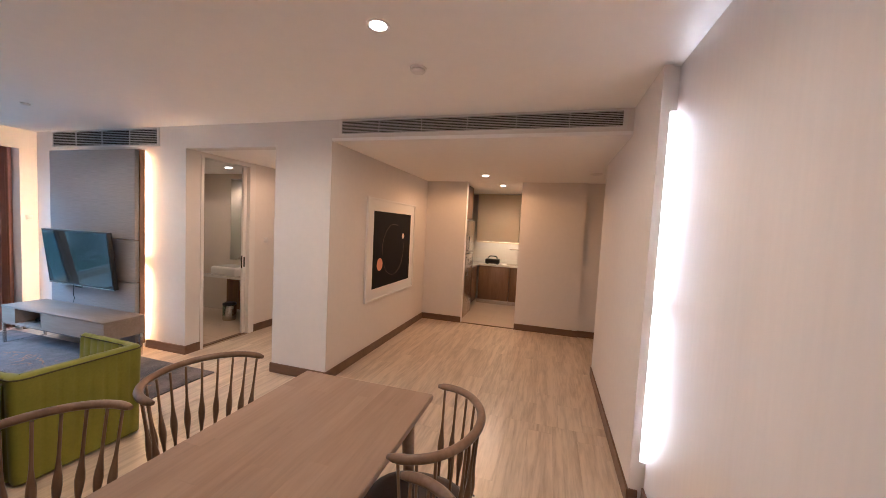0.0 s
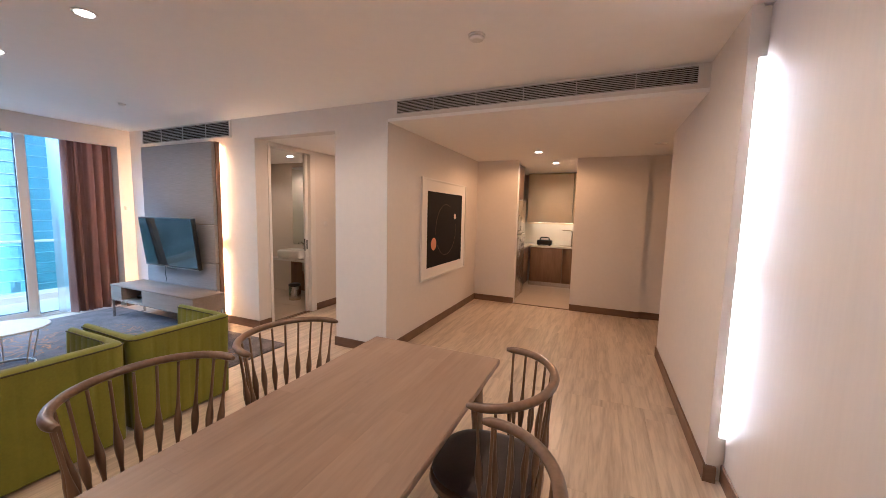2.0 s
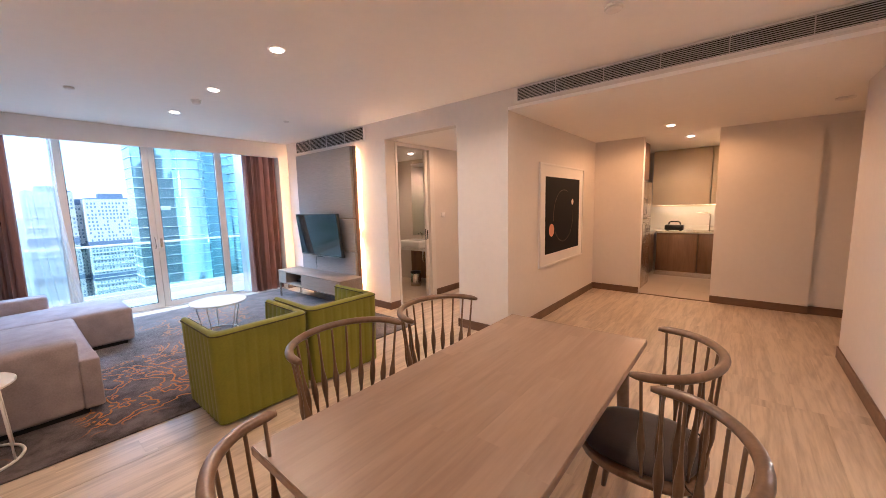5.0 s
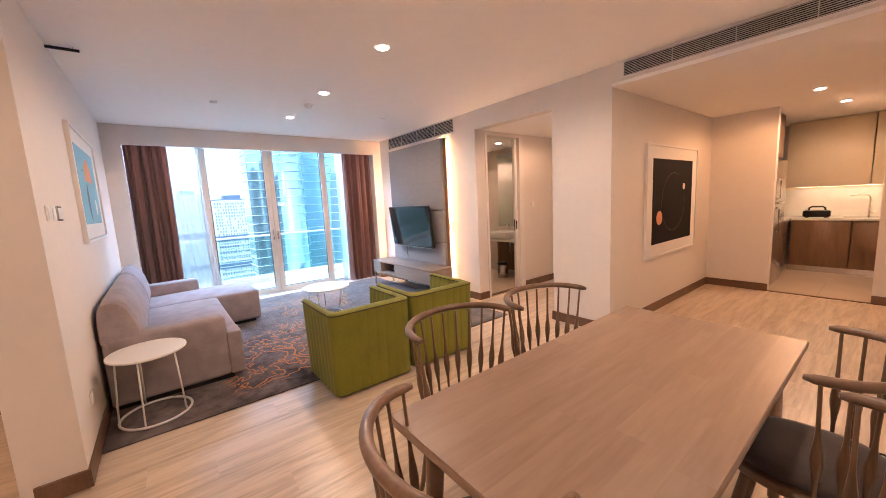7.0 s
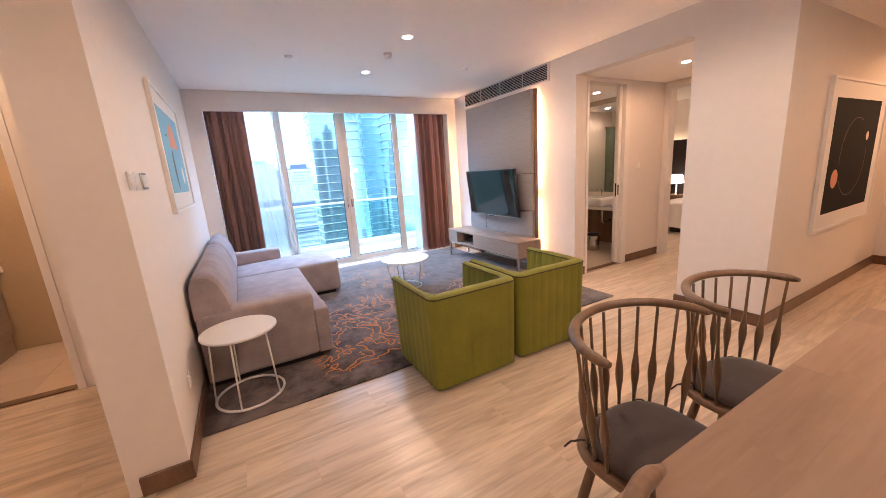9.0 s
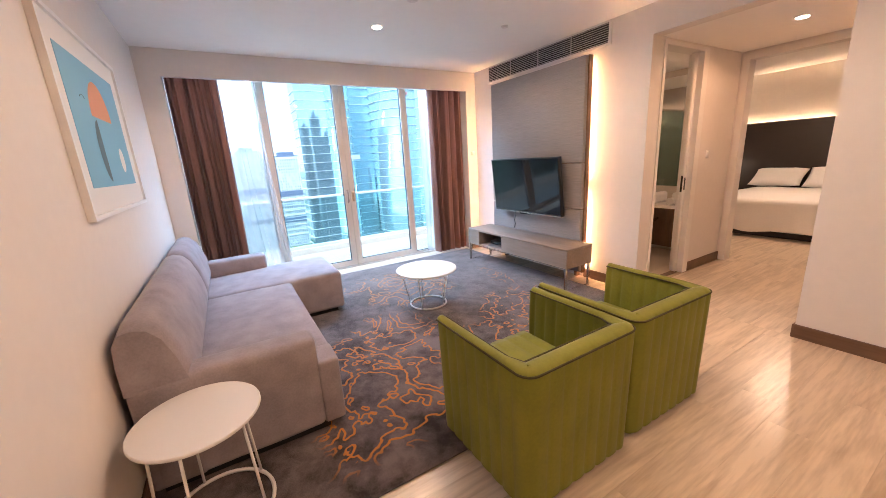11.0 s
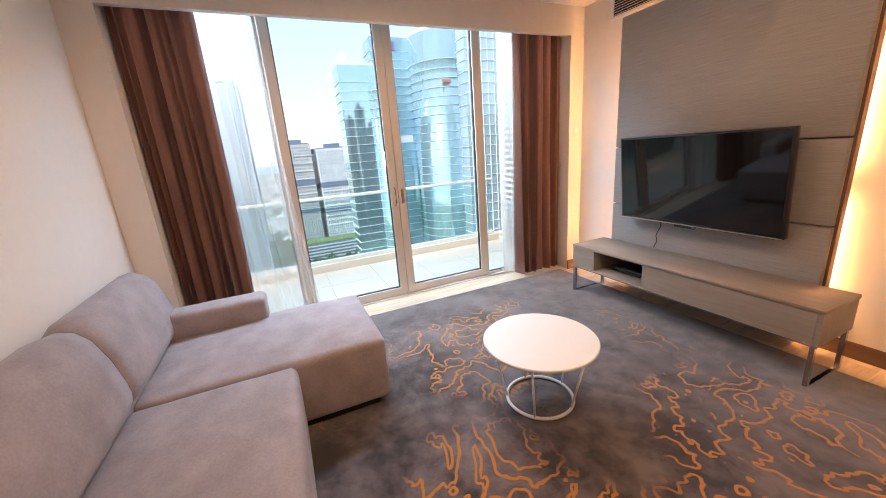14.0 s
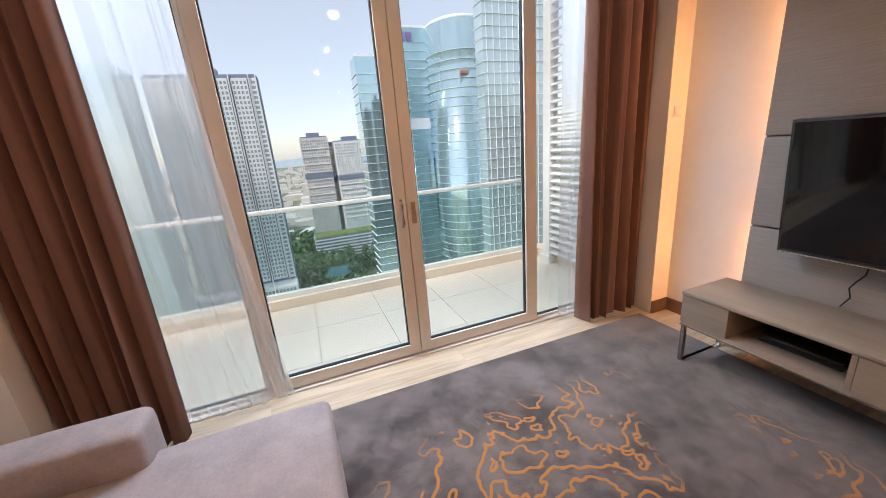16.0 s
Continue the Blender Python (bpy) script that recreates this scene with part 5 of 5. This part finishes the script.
for k in range(5):
    y0 = -2.8 + 1.03 * k
    g = part("pane", boxes((-0.006, 0.006, y0 + 0.006, y0 + 1.024, 0.04, 0.876)), M_RAILGLASS, rail)
    g.visible_shadow = False
screen = thing("louvre_screen", (-8.95, 3.68, -0.06), "white louvred privacy screen at the balcony end", "louvre")
part("post", boxes((-0.06, 0.06, -0.05, 0.05, 0.0, 3.1)), M_FRAME, screen)
part("post", boxes((0.95, 1.0, -0.03, 0.03, 0.0, 3.1)), M_FRAME, screen)
part("post", boxes((-0.40, -0.34, 0.28, 0.34, 0.0, 3.1)), M_FRAME, screen)
part("foot", boxes((-0.09, 0.09, -0.08, 0.08, 0.0, 0.10)), M_FRAME, screen)
lm1 = mesh_of("blade", boxes((0.06, 0.95, -0.045, 0.045, -0.006, 0.006)), M_FRAME)
for k in range(34):
    o = new("blade", lm1)
    o.parent = screen
    o.matrix_basis = pose(0, 0, 0.16 + 0.085 * k, 28)
lm2 = mesh_of("blade", boxes((-0.42, -0.05, -0.045, 0.045, -0.006, 0.006)), M_FRAME)
for k in range(34):
    o = new("blade", lm2)
    o.parent = screen
    o.matrix_basis = pose(0, 0.03, 0.16 + 0.085 * k, 28, 0, -38)

# ---- city below ----
GROUND = -105.0
M_GROUND = bpy.data.materials.new("town_ground")
M_GROUND.use_nodes = True
n, l = M_GROUND.node_tree.nodes, M_GROUND.node_tree.links
tc, vo, nz, r1 = n.new("ShaderNodeTexCoord"), n.new("ShaderNodeTexVoronoi"), n.new("ShaderNodeTexNoise"), n.new("ShaderNodeValToRGB")
vo.inputs["Scale"].default_value, nz.inputs["Scale"].default_value, nz.inputs["Detail"].default_value = 0.018, 0.012, 8
l.new(tc.outputs["Object"], vo.inputs[0])
l.new(tc.outputs["Object"], nz.inputs[0])
mm = n.new("ShaderNodeMath")
mm.operation = "MULTIPLY_ADD"
mm.inputs[1].default_value = 0.4
l.new(vo.outputs["Color"], mm.inputs[0])
l.new(nz.outputs[0], mm.inputs[2])
r1.color_ramp.elements[0].position, r1.color_ramp.elements[1].position = 0.45, 0.95
r1.color_ramp.elements[0].color, r1.color_ramp.elements[1].color = (0.09, 0.16, 0.08, 1), (0.48, 0.47, 0.45, 1)
e = r1.color_ramp.elements.new(0.68)
e.color = (0.20, 0.25, 0.16, 1)
l.new(mm.outputs[0], r1.inputs[0])
l.new(r1.outputs[0], n["Principled BSDF"].inputs["Base Color"])
n["Principled BSDF"].inputs["Roughness"].default_value = 0.9
setting("ground", boxes((-4500, 600, -4500, 4500, GROUND - 1, GROUND)), M_GROUND, "green and grey town ground far below", "ground")

M_TEAL = material("teal_curtain_wall", (0.54, 0.74, 0.79), 0.04, 0.72, scale=0.03, vary=0.25, fine=0.2, stretch=(1, 1, 0.25))
M_TEALPALE = material("pale_curtain_wall", (0.64, 0.76, 0.78), 0.15, 0.5, scale=0.03, vary=0.15, fine=0.12)
M_BAND = material("white_floor_band", (0.85, 0.86, 0.86), 0.5, scale=0.2, vary=0.05)
M_CONC = material("white_render", (0.82, 0.81, 0.79), 0.7, scale=0.1, vary=0.06)
M_SAND = material("sand_render", (0.66, 0.62, 0.58), 0.7, scale=0.1, vary=0.08)
M_NAVY = material("navy_cladding", (0.20, 0.25, 0.34), 0.6, scale=0.1, vary=0.08)
M_WINDOW = material("dark_window", (0.30, 0.36, 0.42), 0.15, scale=0.2, vary=0.15)
M_SIGN = material("violet_sign", (0.25, 0.18, 0.40), 0.5, scale=1, vary=0.05)
M_REDSIGN = material("red_sign", (0.62, 0.25, 0.22), 0.5, scale=1, vary=0.05)
M_ROOFTEAL = material("teal_roof", (0.10, 0.36, 0.33), 0.5, scale=0.1, vary=0.06)
M_LAWN = material("lawn", (0.20, 0.26, 0.09), 0.9, scale=0.05, vary=0.15, fine=0.1)
M_ROAD = material("road", (0.30, 0.29, 0.28), 0.9, scale=0.1, vary=0.1)
M_LEAF = material("tree_leaves", (0.15, 0.24, 0.13), 0.8, scale=0.3, vary=0.4, fine=0.3)


def city_tower(name, x, y0, y1, depth, top, mat, label, step=3.6, bands=True, fins=0, z0=GROUND):
    """An office slab: glazed body, a crown and a projecting band at each floor; its front faces +x."""
    c = thing(name, (x, (y0 + y1) / 2, z0), label, "building")
    w, h = (y1 - y0) / 2, top - z0
    part("wall", boxes((-depth, 0, -w, w, 0, h)), mat, c)
    part("roof", boxes((-depth + 1, -1, -w + 1, w - 1, h, h + 1.2)), M_BAND, c)
    if bands:
        me = mesh_of("floor_band", boxes((-depth - 0.25, 0.35, -w - 0.3, w + 0.3, -0.075, 0.075)), M_BAND)
        for k in range(1, int(h / step)):
            if k * step > h - 130:
                o = new("floor_band", me)
                o.parent = c
                o.matrix_basis = pose(0, 0, k * step)
    for k in range(fins):
        y = -w + 2 * w * (k + 0.5) / fins
        part("fin", boxes((0, 0.3, y - 0.08, y + 0.08, 0, h)), M_BAND, c)
    return c


def window_field(parent, x, y0, y1, z0, z1, ny, nz, fill, mat, seed, inset=0.2, keep=1.0):
    """Window boxes on a front, one joined piece of a facade with some hundreds of them."""
    rnd = random.Random(seed)
    bm = bmesh.new()
    dy, dz = (y1 - y0) / ny, (z1 - z0) / nz
    for i in range(ny):
        for j in range(nz):
            if rnd.random() < keep:
                s = rnd.uniform(-0.12, 0.12) * dy if keep < 1 else 0
                box(bm, x, x + inset, y0 + dy * (i + 0.5 - fill / 2) + s, y0 + dy * (i + 0.5 + fill / 2) + s, z0 + dz * (j + 0.22), z0 + dz * (j + 0.80))
    o = part("windows", bm, mat, parent)
    tagged(o, kind="stuff")
    return o


t1 = thing("apartment_tower", (-275, -41.5, GROUND), "tall white and navy apartment tower with a grid of balconies", "building")
part("wall", boxes((-12, 0, -30, 30, 0, 156)), M_NAVY, t1)
part("roof", boxes((-10, -4, -6, 8, 156, 161), (-11, -1, -29, 29, 156, 157.5)), M_NAVY, t1)
for y0, y1 in ((-29, -20), (-18, -9), (-7, 2), (4, 13), (15, 24), (25, 29.4)):
    part("wall_bay", boxes((0, 1.2, y0, y1, 24, 155)), M_CONC, t1, "white balcony bay")
    window_field(t1, 1.2, y0 + 0.2, y1 - 0.2, 25, 154, max(1, int((y1 - y0) / 2.2)), 44, 0.58, M_WINDOW, 4, 0.12)
for y in (-19, -8, 3, 14, 25, 29):
    part("fin", boxes((0, 2.0, y - 0.30, y + 0.30, 22, 157)), M_CONC, t1)
part("podium", boxes((0, 14, -31, 30, 0, 22)), M_CONC, t1)
window_field(t1, 14, -30, 29, 2, 21, 26, 5, 0.7, M_WINDOW, 5, 0.15)

for k, (x, y0, y1, top, seed) in enumerate(((-425, 9.5, 38, 19, 11), (-418, 43, 78, 13, 12), (-440, 36, 50, 9, 13))):
    c = thing("apartment_block", (x, (y0 + y1) / 2, GROUND), "pale apartment block with staggered windows and dark garden floors", "building")
    w, h = (y1 - y0) / 2, top - GROUND
    part("wall", boxes((-22, 0, -w, w, 0, h)), (M_SAND, M_CONC, M_CONC)[k], c)
    part("roof", boxes((-16, -4, -w * 0.45, w * 0.45, h, h + 5), (-20, -1, -w + 1, w - 1, h, h + 1.2)), M_NAVY, c)
    for z in (h * 0.42, h * 0.66):
        part("garden_floor", boxes((-21.5, 0.6, -w - 0.3, w + 0.3, z, z + 5)), M_NAVY, c, "dark recessed garden floor")
    window_field(c, 0, -w + 0.5, w - 0.5, 6, h - 2, int(w * 2 / 2.2), int(h / 3.2), 0.5, M_WINDOW, seed, 0.15, 0.82)
    for j in range(8):
        z = h * (0.45 + 0.065 * j) if k == 0 else h * (0.30 + 0.045 * j)
        part("ledge", boxes((0, 0.8, -w, w, z, z + 0.7)), M_CONC, c)
pod = thing("podium_building", (-385, 45, GROUND), "long low building with white striped fronts and a planted roof", "building")
part("wall", boxes((-25, 0, -38, 36, 0, 24)), M_NAVY, pod)
part("roof", boxes((-24, -1, -37, 35, 24, 25)), M_LAWN, pod, "planted green roof")
for j in range(7):
    part("ledge", boxes((-25.2, 0.6, -38.3, 36.3, 1.5 + 3.3 * j, 2.9 + 3.3 * j)), M_CONC, pod)

city_tower("office_tower", -168, 30.5, 47, 12, 38.5, M_TEAL, "teal glass office tower with thin white floor bands", 3.6, True)
lt = thing("office_tower", (-168, 47.6, GROUND), "round glass bay of the teal office tower with white rings", "building")
def drum(r, z0, z1):
    return lathe(bmesh.new(), [(0.01, z1), (r, z1), (r, z0)], (0, 0, 0), 40)
part("wall", drum(5.2, 0, 139), M_TEAL, lt)
ring = mesh_of("floor_band", drum(5.32, -0.09, 0.09), M_BAND)
edge = mesh_of("floor_band", boxes((-0.2, 0.3, -17.4, -13.0, -0.11, 0.11)), M_BAND)
for k in range(6, 38):
    for me in (ring, edge):
        o = new("floor_band", me)
        o.parent = lt
        o.matrix_basis = pose(0, 0, 3.6 * k)
city_tower("office_tower", -176, 47.2, 70, 12, 52, M_TEAL, "teal glass office tower with a violet roof sign", 3.6, True)
s = thing("roof_sign", (-175.6, 54, 46.5), "violet roof sign of three plain marks", "sign")
for y in (-3.2, 0.0, 3.2):
    part("mark", boxes((-0.35, 0.3, y - 1.2, y + 1.2, 0, 3.6)), M_SIGN, s)
cyl = thing("office_tower", (-172, 77.0, GROUND), "round-fronted teal glass office tower with white floor rings", "building")
def oval(rx, ry, z0, z1):
    bm = lathe(bmesh.new(), [(1, z0), (1, z1)], sides=48)
    bmesh.ops.scale(bm, vec=(rx, ry, 1), verts=bm.verts[:])
    return bm
part("wall", oval(16, 13, 0, 156), M_TEAL, cyl)
part("roof", oval(15, 12, 156, 157.5), M_BAND, cyl)
me = mesh_of("floor_band", oval(16.14, 13.14, -0.09, 0.09), M_BAND)
for k in range(10, 40):
    o = new("floor_band", me)
    o.parent = cyl
    o.matrix_basis = pose(0, 0, 3.7 * k)
part("sign", boxes((15.2, 16.1, -5, -1, 134.8, 135.9)), M_REDSIGN, cyl, "small red sign of plain shape")
city_tower("office_tower", -128, 68, 100, 6, 75, M_TEALPALE, "pale glass office tower with a white grid of bands", 3.7, True, 12)
city_tower("office_tower", -235, -108, -72, 30, 50, M_TEALPALE, "pale banded office tower with a stepped top", 3.8, True, 0)
pv = thing("pavilion", (-318, 22, GROUND), "low pavilion with a teal roof", "building")
part("wall", boxes((-8, 8, -12, 12, 0, 6)), M_CONC, pv)
bm = bmesh.new()
vs = [bm.verts.new(p) for p in ((-10, -14, 6), (10, -14, 6), (10, 14, 6), (-10, 14, 6), (0, -8, 12), (0, 8, 12))]
for f in ((0, 1, 4), (1, 2, 5, 4), (2, 3, 5), (3, 0, 4, 5), (0, 3, 2, 1)):
    bm.faces.new([vs[i] for i in f])
part("roof", bm, M_ROOFTEAL, pv)
dm = thing("dome_hall", (-520, 6, GROUND), "white domed hall among trees", "building")
bm = bmesh.new()
bmesh.ops.create_uvsphere(bm, u_segments=32, v_segments=12, radius=22)
bmesh.ops.scale(bm, vec=(1, 1, 0.55), verts=bm.verts[:])
part("dome", bm, M_CONC, dm)
setting("lawn", boxes((-300, -262, -15, 16, GROUND, GROUND + 0.15), (-345, -330, 20, 60, GROUND, GROUND + 0.15)), M_LAWN, "pale green playing field", "lawn")
setting("road", boxes((-312, -303, -400, 400, GROUND, GROUND + 0.2), (-900, -312, -8, 2, GROUND, GROUND + 0.2), (-610, -600, -700, 700, GROUND, GROUND + 0.2)), M_ROAD, "grey town road", "road")

# the skyline on the other side, mirrored in the glass towers
rnd = random.Random(5)
bm = bmesh.new()
for k in range(46):
    x, y, w = rnd.uniform(130, 240), -60 + 7.5 * k, rnd.uniform(2.5, 6)
    top = rnd.uniform(30, 50) + (12 if rnd.random() < 0.2 else 0)
    box(bm, x - 8, x + 8, y - w, y + w, GROUND, top)
    box(bm, x - 2, x + 2, y - w * 0.4, y + w * 0.3, top, top + rnd.uniform(2, 7))
tagged(part("far_towers", bm, material("dark_far_cladding", (0.05, 0.07, 0.085), 0.7, scale=0.1, vary=0.1)), "dark distant towers mirrored in glass fronts", "houses", kind="stuff")

# far houses, one joined field of them
rnd = random.Random(21)
bm = bmesh.new()
for k in range(900):
    d = rnd.uniform(520, 3200)
    a = radians(rnd.uniform(-34, 34))
    x, y, w, h = -d * math.cos(a), d * math.sin(a), rnd.uniform(6, 20), rnd.choice((6, 8, 10, 14, 22, 40 if rnd.random() < 0.4 else 12))
    box(bm, x - w, x + w, y - w * rnd.uniform(0.6, 2), y + w, GROUND, GROUND + h)
tagged(part("far_houses", bm, M_SAND), "pale far houses and low blocks of the town", "houses", kind="stuff")


# added hills that cover the dark horizon band, haze painted into their pale blue
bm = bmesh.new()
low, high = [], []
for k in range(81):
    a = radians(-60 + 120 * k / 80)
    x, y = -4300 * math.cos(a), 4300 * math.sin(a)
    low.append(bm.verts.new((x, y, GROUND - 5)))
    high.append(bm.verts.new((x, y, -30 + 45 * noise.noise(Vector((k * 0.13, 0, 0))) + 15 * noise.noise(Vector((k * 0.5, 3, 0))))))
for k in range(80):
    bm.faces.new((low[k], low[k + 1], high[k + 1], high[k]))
tagged(part("backdrop", bm, material("hills_haze_tint", (0.62, 0.74, 0.86), 0.95, scale=0.003, vary=0.1, fine=0.05)), "added pale hills on the horizon, haze painted into their colour", "hills", kind="structure")


# tree crowns: clumps of small leaf faces
def leaf_clumps(count, where, seed):
    r = random.Random(seed)
    bm = bmesh.new()
    for k in range(count):
        x, y = where(r)
        s = r.uniform(3, 6)
        for j in range(46):
            v = Vector((r.gauss(0, 1), r.gauss(0, 1), r.gauss(0, 0.7)))
            p = Vector((x, y, GROUND + 4 + s)) + v.normalized() * s * r.uniform(0.5, 1.0)
            q = Euler((r.uniform(0, 6), r.uniform(0, 6), r.uniform(0, 6))).to_matrix()
            z = r.uniform(0.7, 1.5)
            bm.faces.new([bm.verts.new(p + q @ Vector(c) * z) for c in ((-1, -1, 0), (1, -0.8, 0.2), (0.8, 1, 0), (-0.9, 0.8, -0.2))])
    return bm


tagged(part("far_trees", leaf_clumps(520, lambda r: (-r.uniform(240, 520), r.uniform(-60, 110)), 31), M_LEAF), "dark green tree crowns between the buildings", "trees", kind="stuff")

# ---- floor pieces ----
def planks():
    """Laminate planks laid along y, staggered; those under the rug are left out."""
    parent = bpy.data.objects["floor"]
    w, L = 0.195, 1.24
    cache = {}
    rnd = random.Random(8)
    areas = ((-3.50, EAST - 0.002, -2.44, TV_Y - 0.002), (HALL_W + 0.002, EAST - 0.002, TV_Y - 0.002, HALL_N - 0.002), (-7.64, -3.502, SOUTH + 0.002, TV_Y - 0.002), (-4.60, -3.36, TV_Y - 0.002, 5.549), (-5.09, -3.502, -2.44, -0.64), (EAST, 1.88, 4.97, HALL_N + 0.038), (-7.36, -2.82, 5.55, 9.05))
    for x0, x1, y0, y1 in areas:
        cols = math.ceil((x1 - x0) / w)
        for i in range(cols):
            xa, xb = x0 + i * w, min(x0 + (i + 1) * w, x1)
            if xb - xa < 0.01:
                continue
            y = y0 - rnd.uniform(0, L)
            while y < y1:
                ya, yb = max(y, y0), min(y + L, y1)
                y += L
                if yb - ya < 0.02 or (xa > -7.2 and xb < -3.95 and ya > -0.35 and yb < 3.2):
                    continue
                if yb > 2.84 and xa > STUB_X and ya < 4.95 and xb < 0.5:
                    yb = min(yb, 2.98)
                    if yb - ya < 0.02:
                        continue
                key = (round(xb - xa, 3), round(yb - ya, 3))
                if key not in cache:
                    g = 0.00025
                    cache[key] = mesh_of("plank", boxes((-key[0] / 2 + g, key[0] / 2 - g, -key[1] / 2 + g, key[1] / 2 - g, -0.008, 0.0)), M_FLOOR)
                o = new("plank", cache[key])
                o.parent = parent
                o.matrix_basis = pose((xa + xb) / 2, (ya + yb) / 2, 0)


planks()


def tiles(parent_name, mat, x0, x1, y0, y1, size, z, gap=0.003):
    parent = bpy.data.objects[parent_name]
    cache = {}
    for i in range(math.ceil((x1 - x0) / size)):
        for j in range(math.ceil((y1 - y0) / size)):
            xa, xb, ya, yb = x0 + i * size, min(x1, x0 + (i + 1) * size), y0 + j * size, min(y1, y0 + (j + 1) * size)
            if xb - xa < 0.02 or yb - ya < 0.02:
                continue
            key = (round(xb - xa, 3), round(yb - ya, 3))
            if key not in cache:
                cache[key] = mesh_of("tile", boxes((-key[0] / 2 + gap / 2, key[0] / 2 - gap / 2, -key[1] / 2 + gap / 2, key[1] / 2 - gap / 2, -0.01, 0.0)), mat)
            o = new("tile", cache[key])
            o.parent = parent
            o.matrix_basis = pose((xa + xb) / 2, (ya + yb) / 2, z)


tiles("floor_kitchen", M_TILE, -2.66, -0.44, HALL_N + 0.05, 8.97, 0.6, 0.0)
tiles("floor_bathroom", M_TILE, -6.66, -4.73, 3.755, 5.415, 0.45, 0.001)
tiles("floor_guest_bathroom", M_TILE, -6.49, -5.20, -2.59, -0.64, 0.45, 0.001)
tiles("floor_balcony", M_BTILE, -9.215, GLASS - 0.065, -1.5, 4.2, 0.6, -0.053)
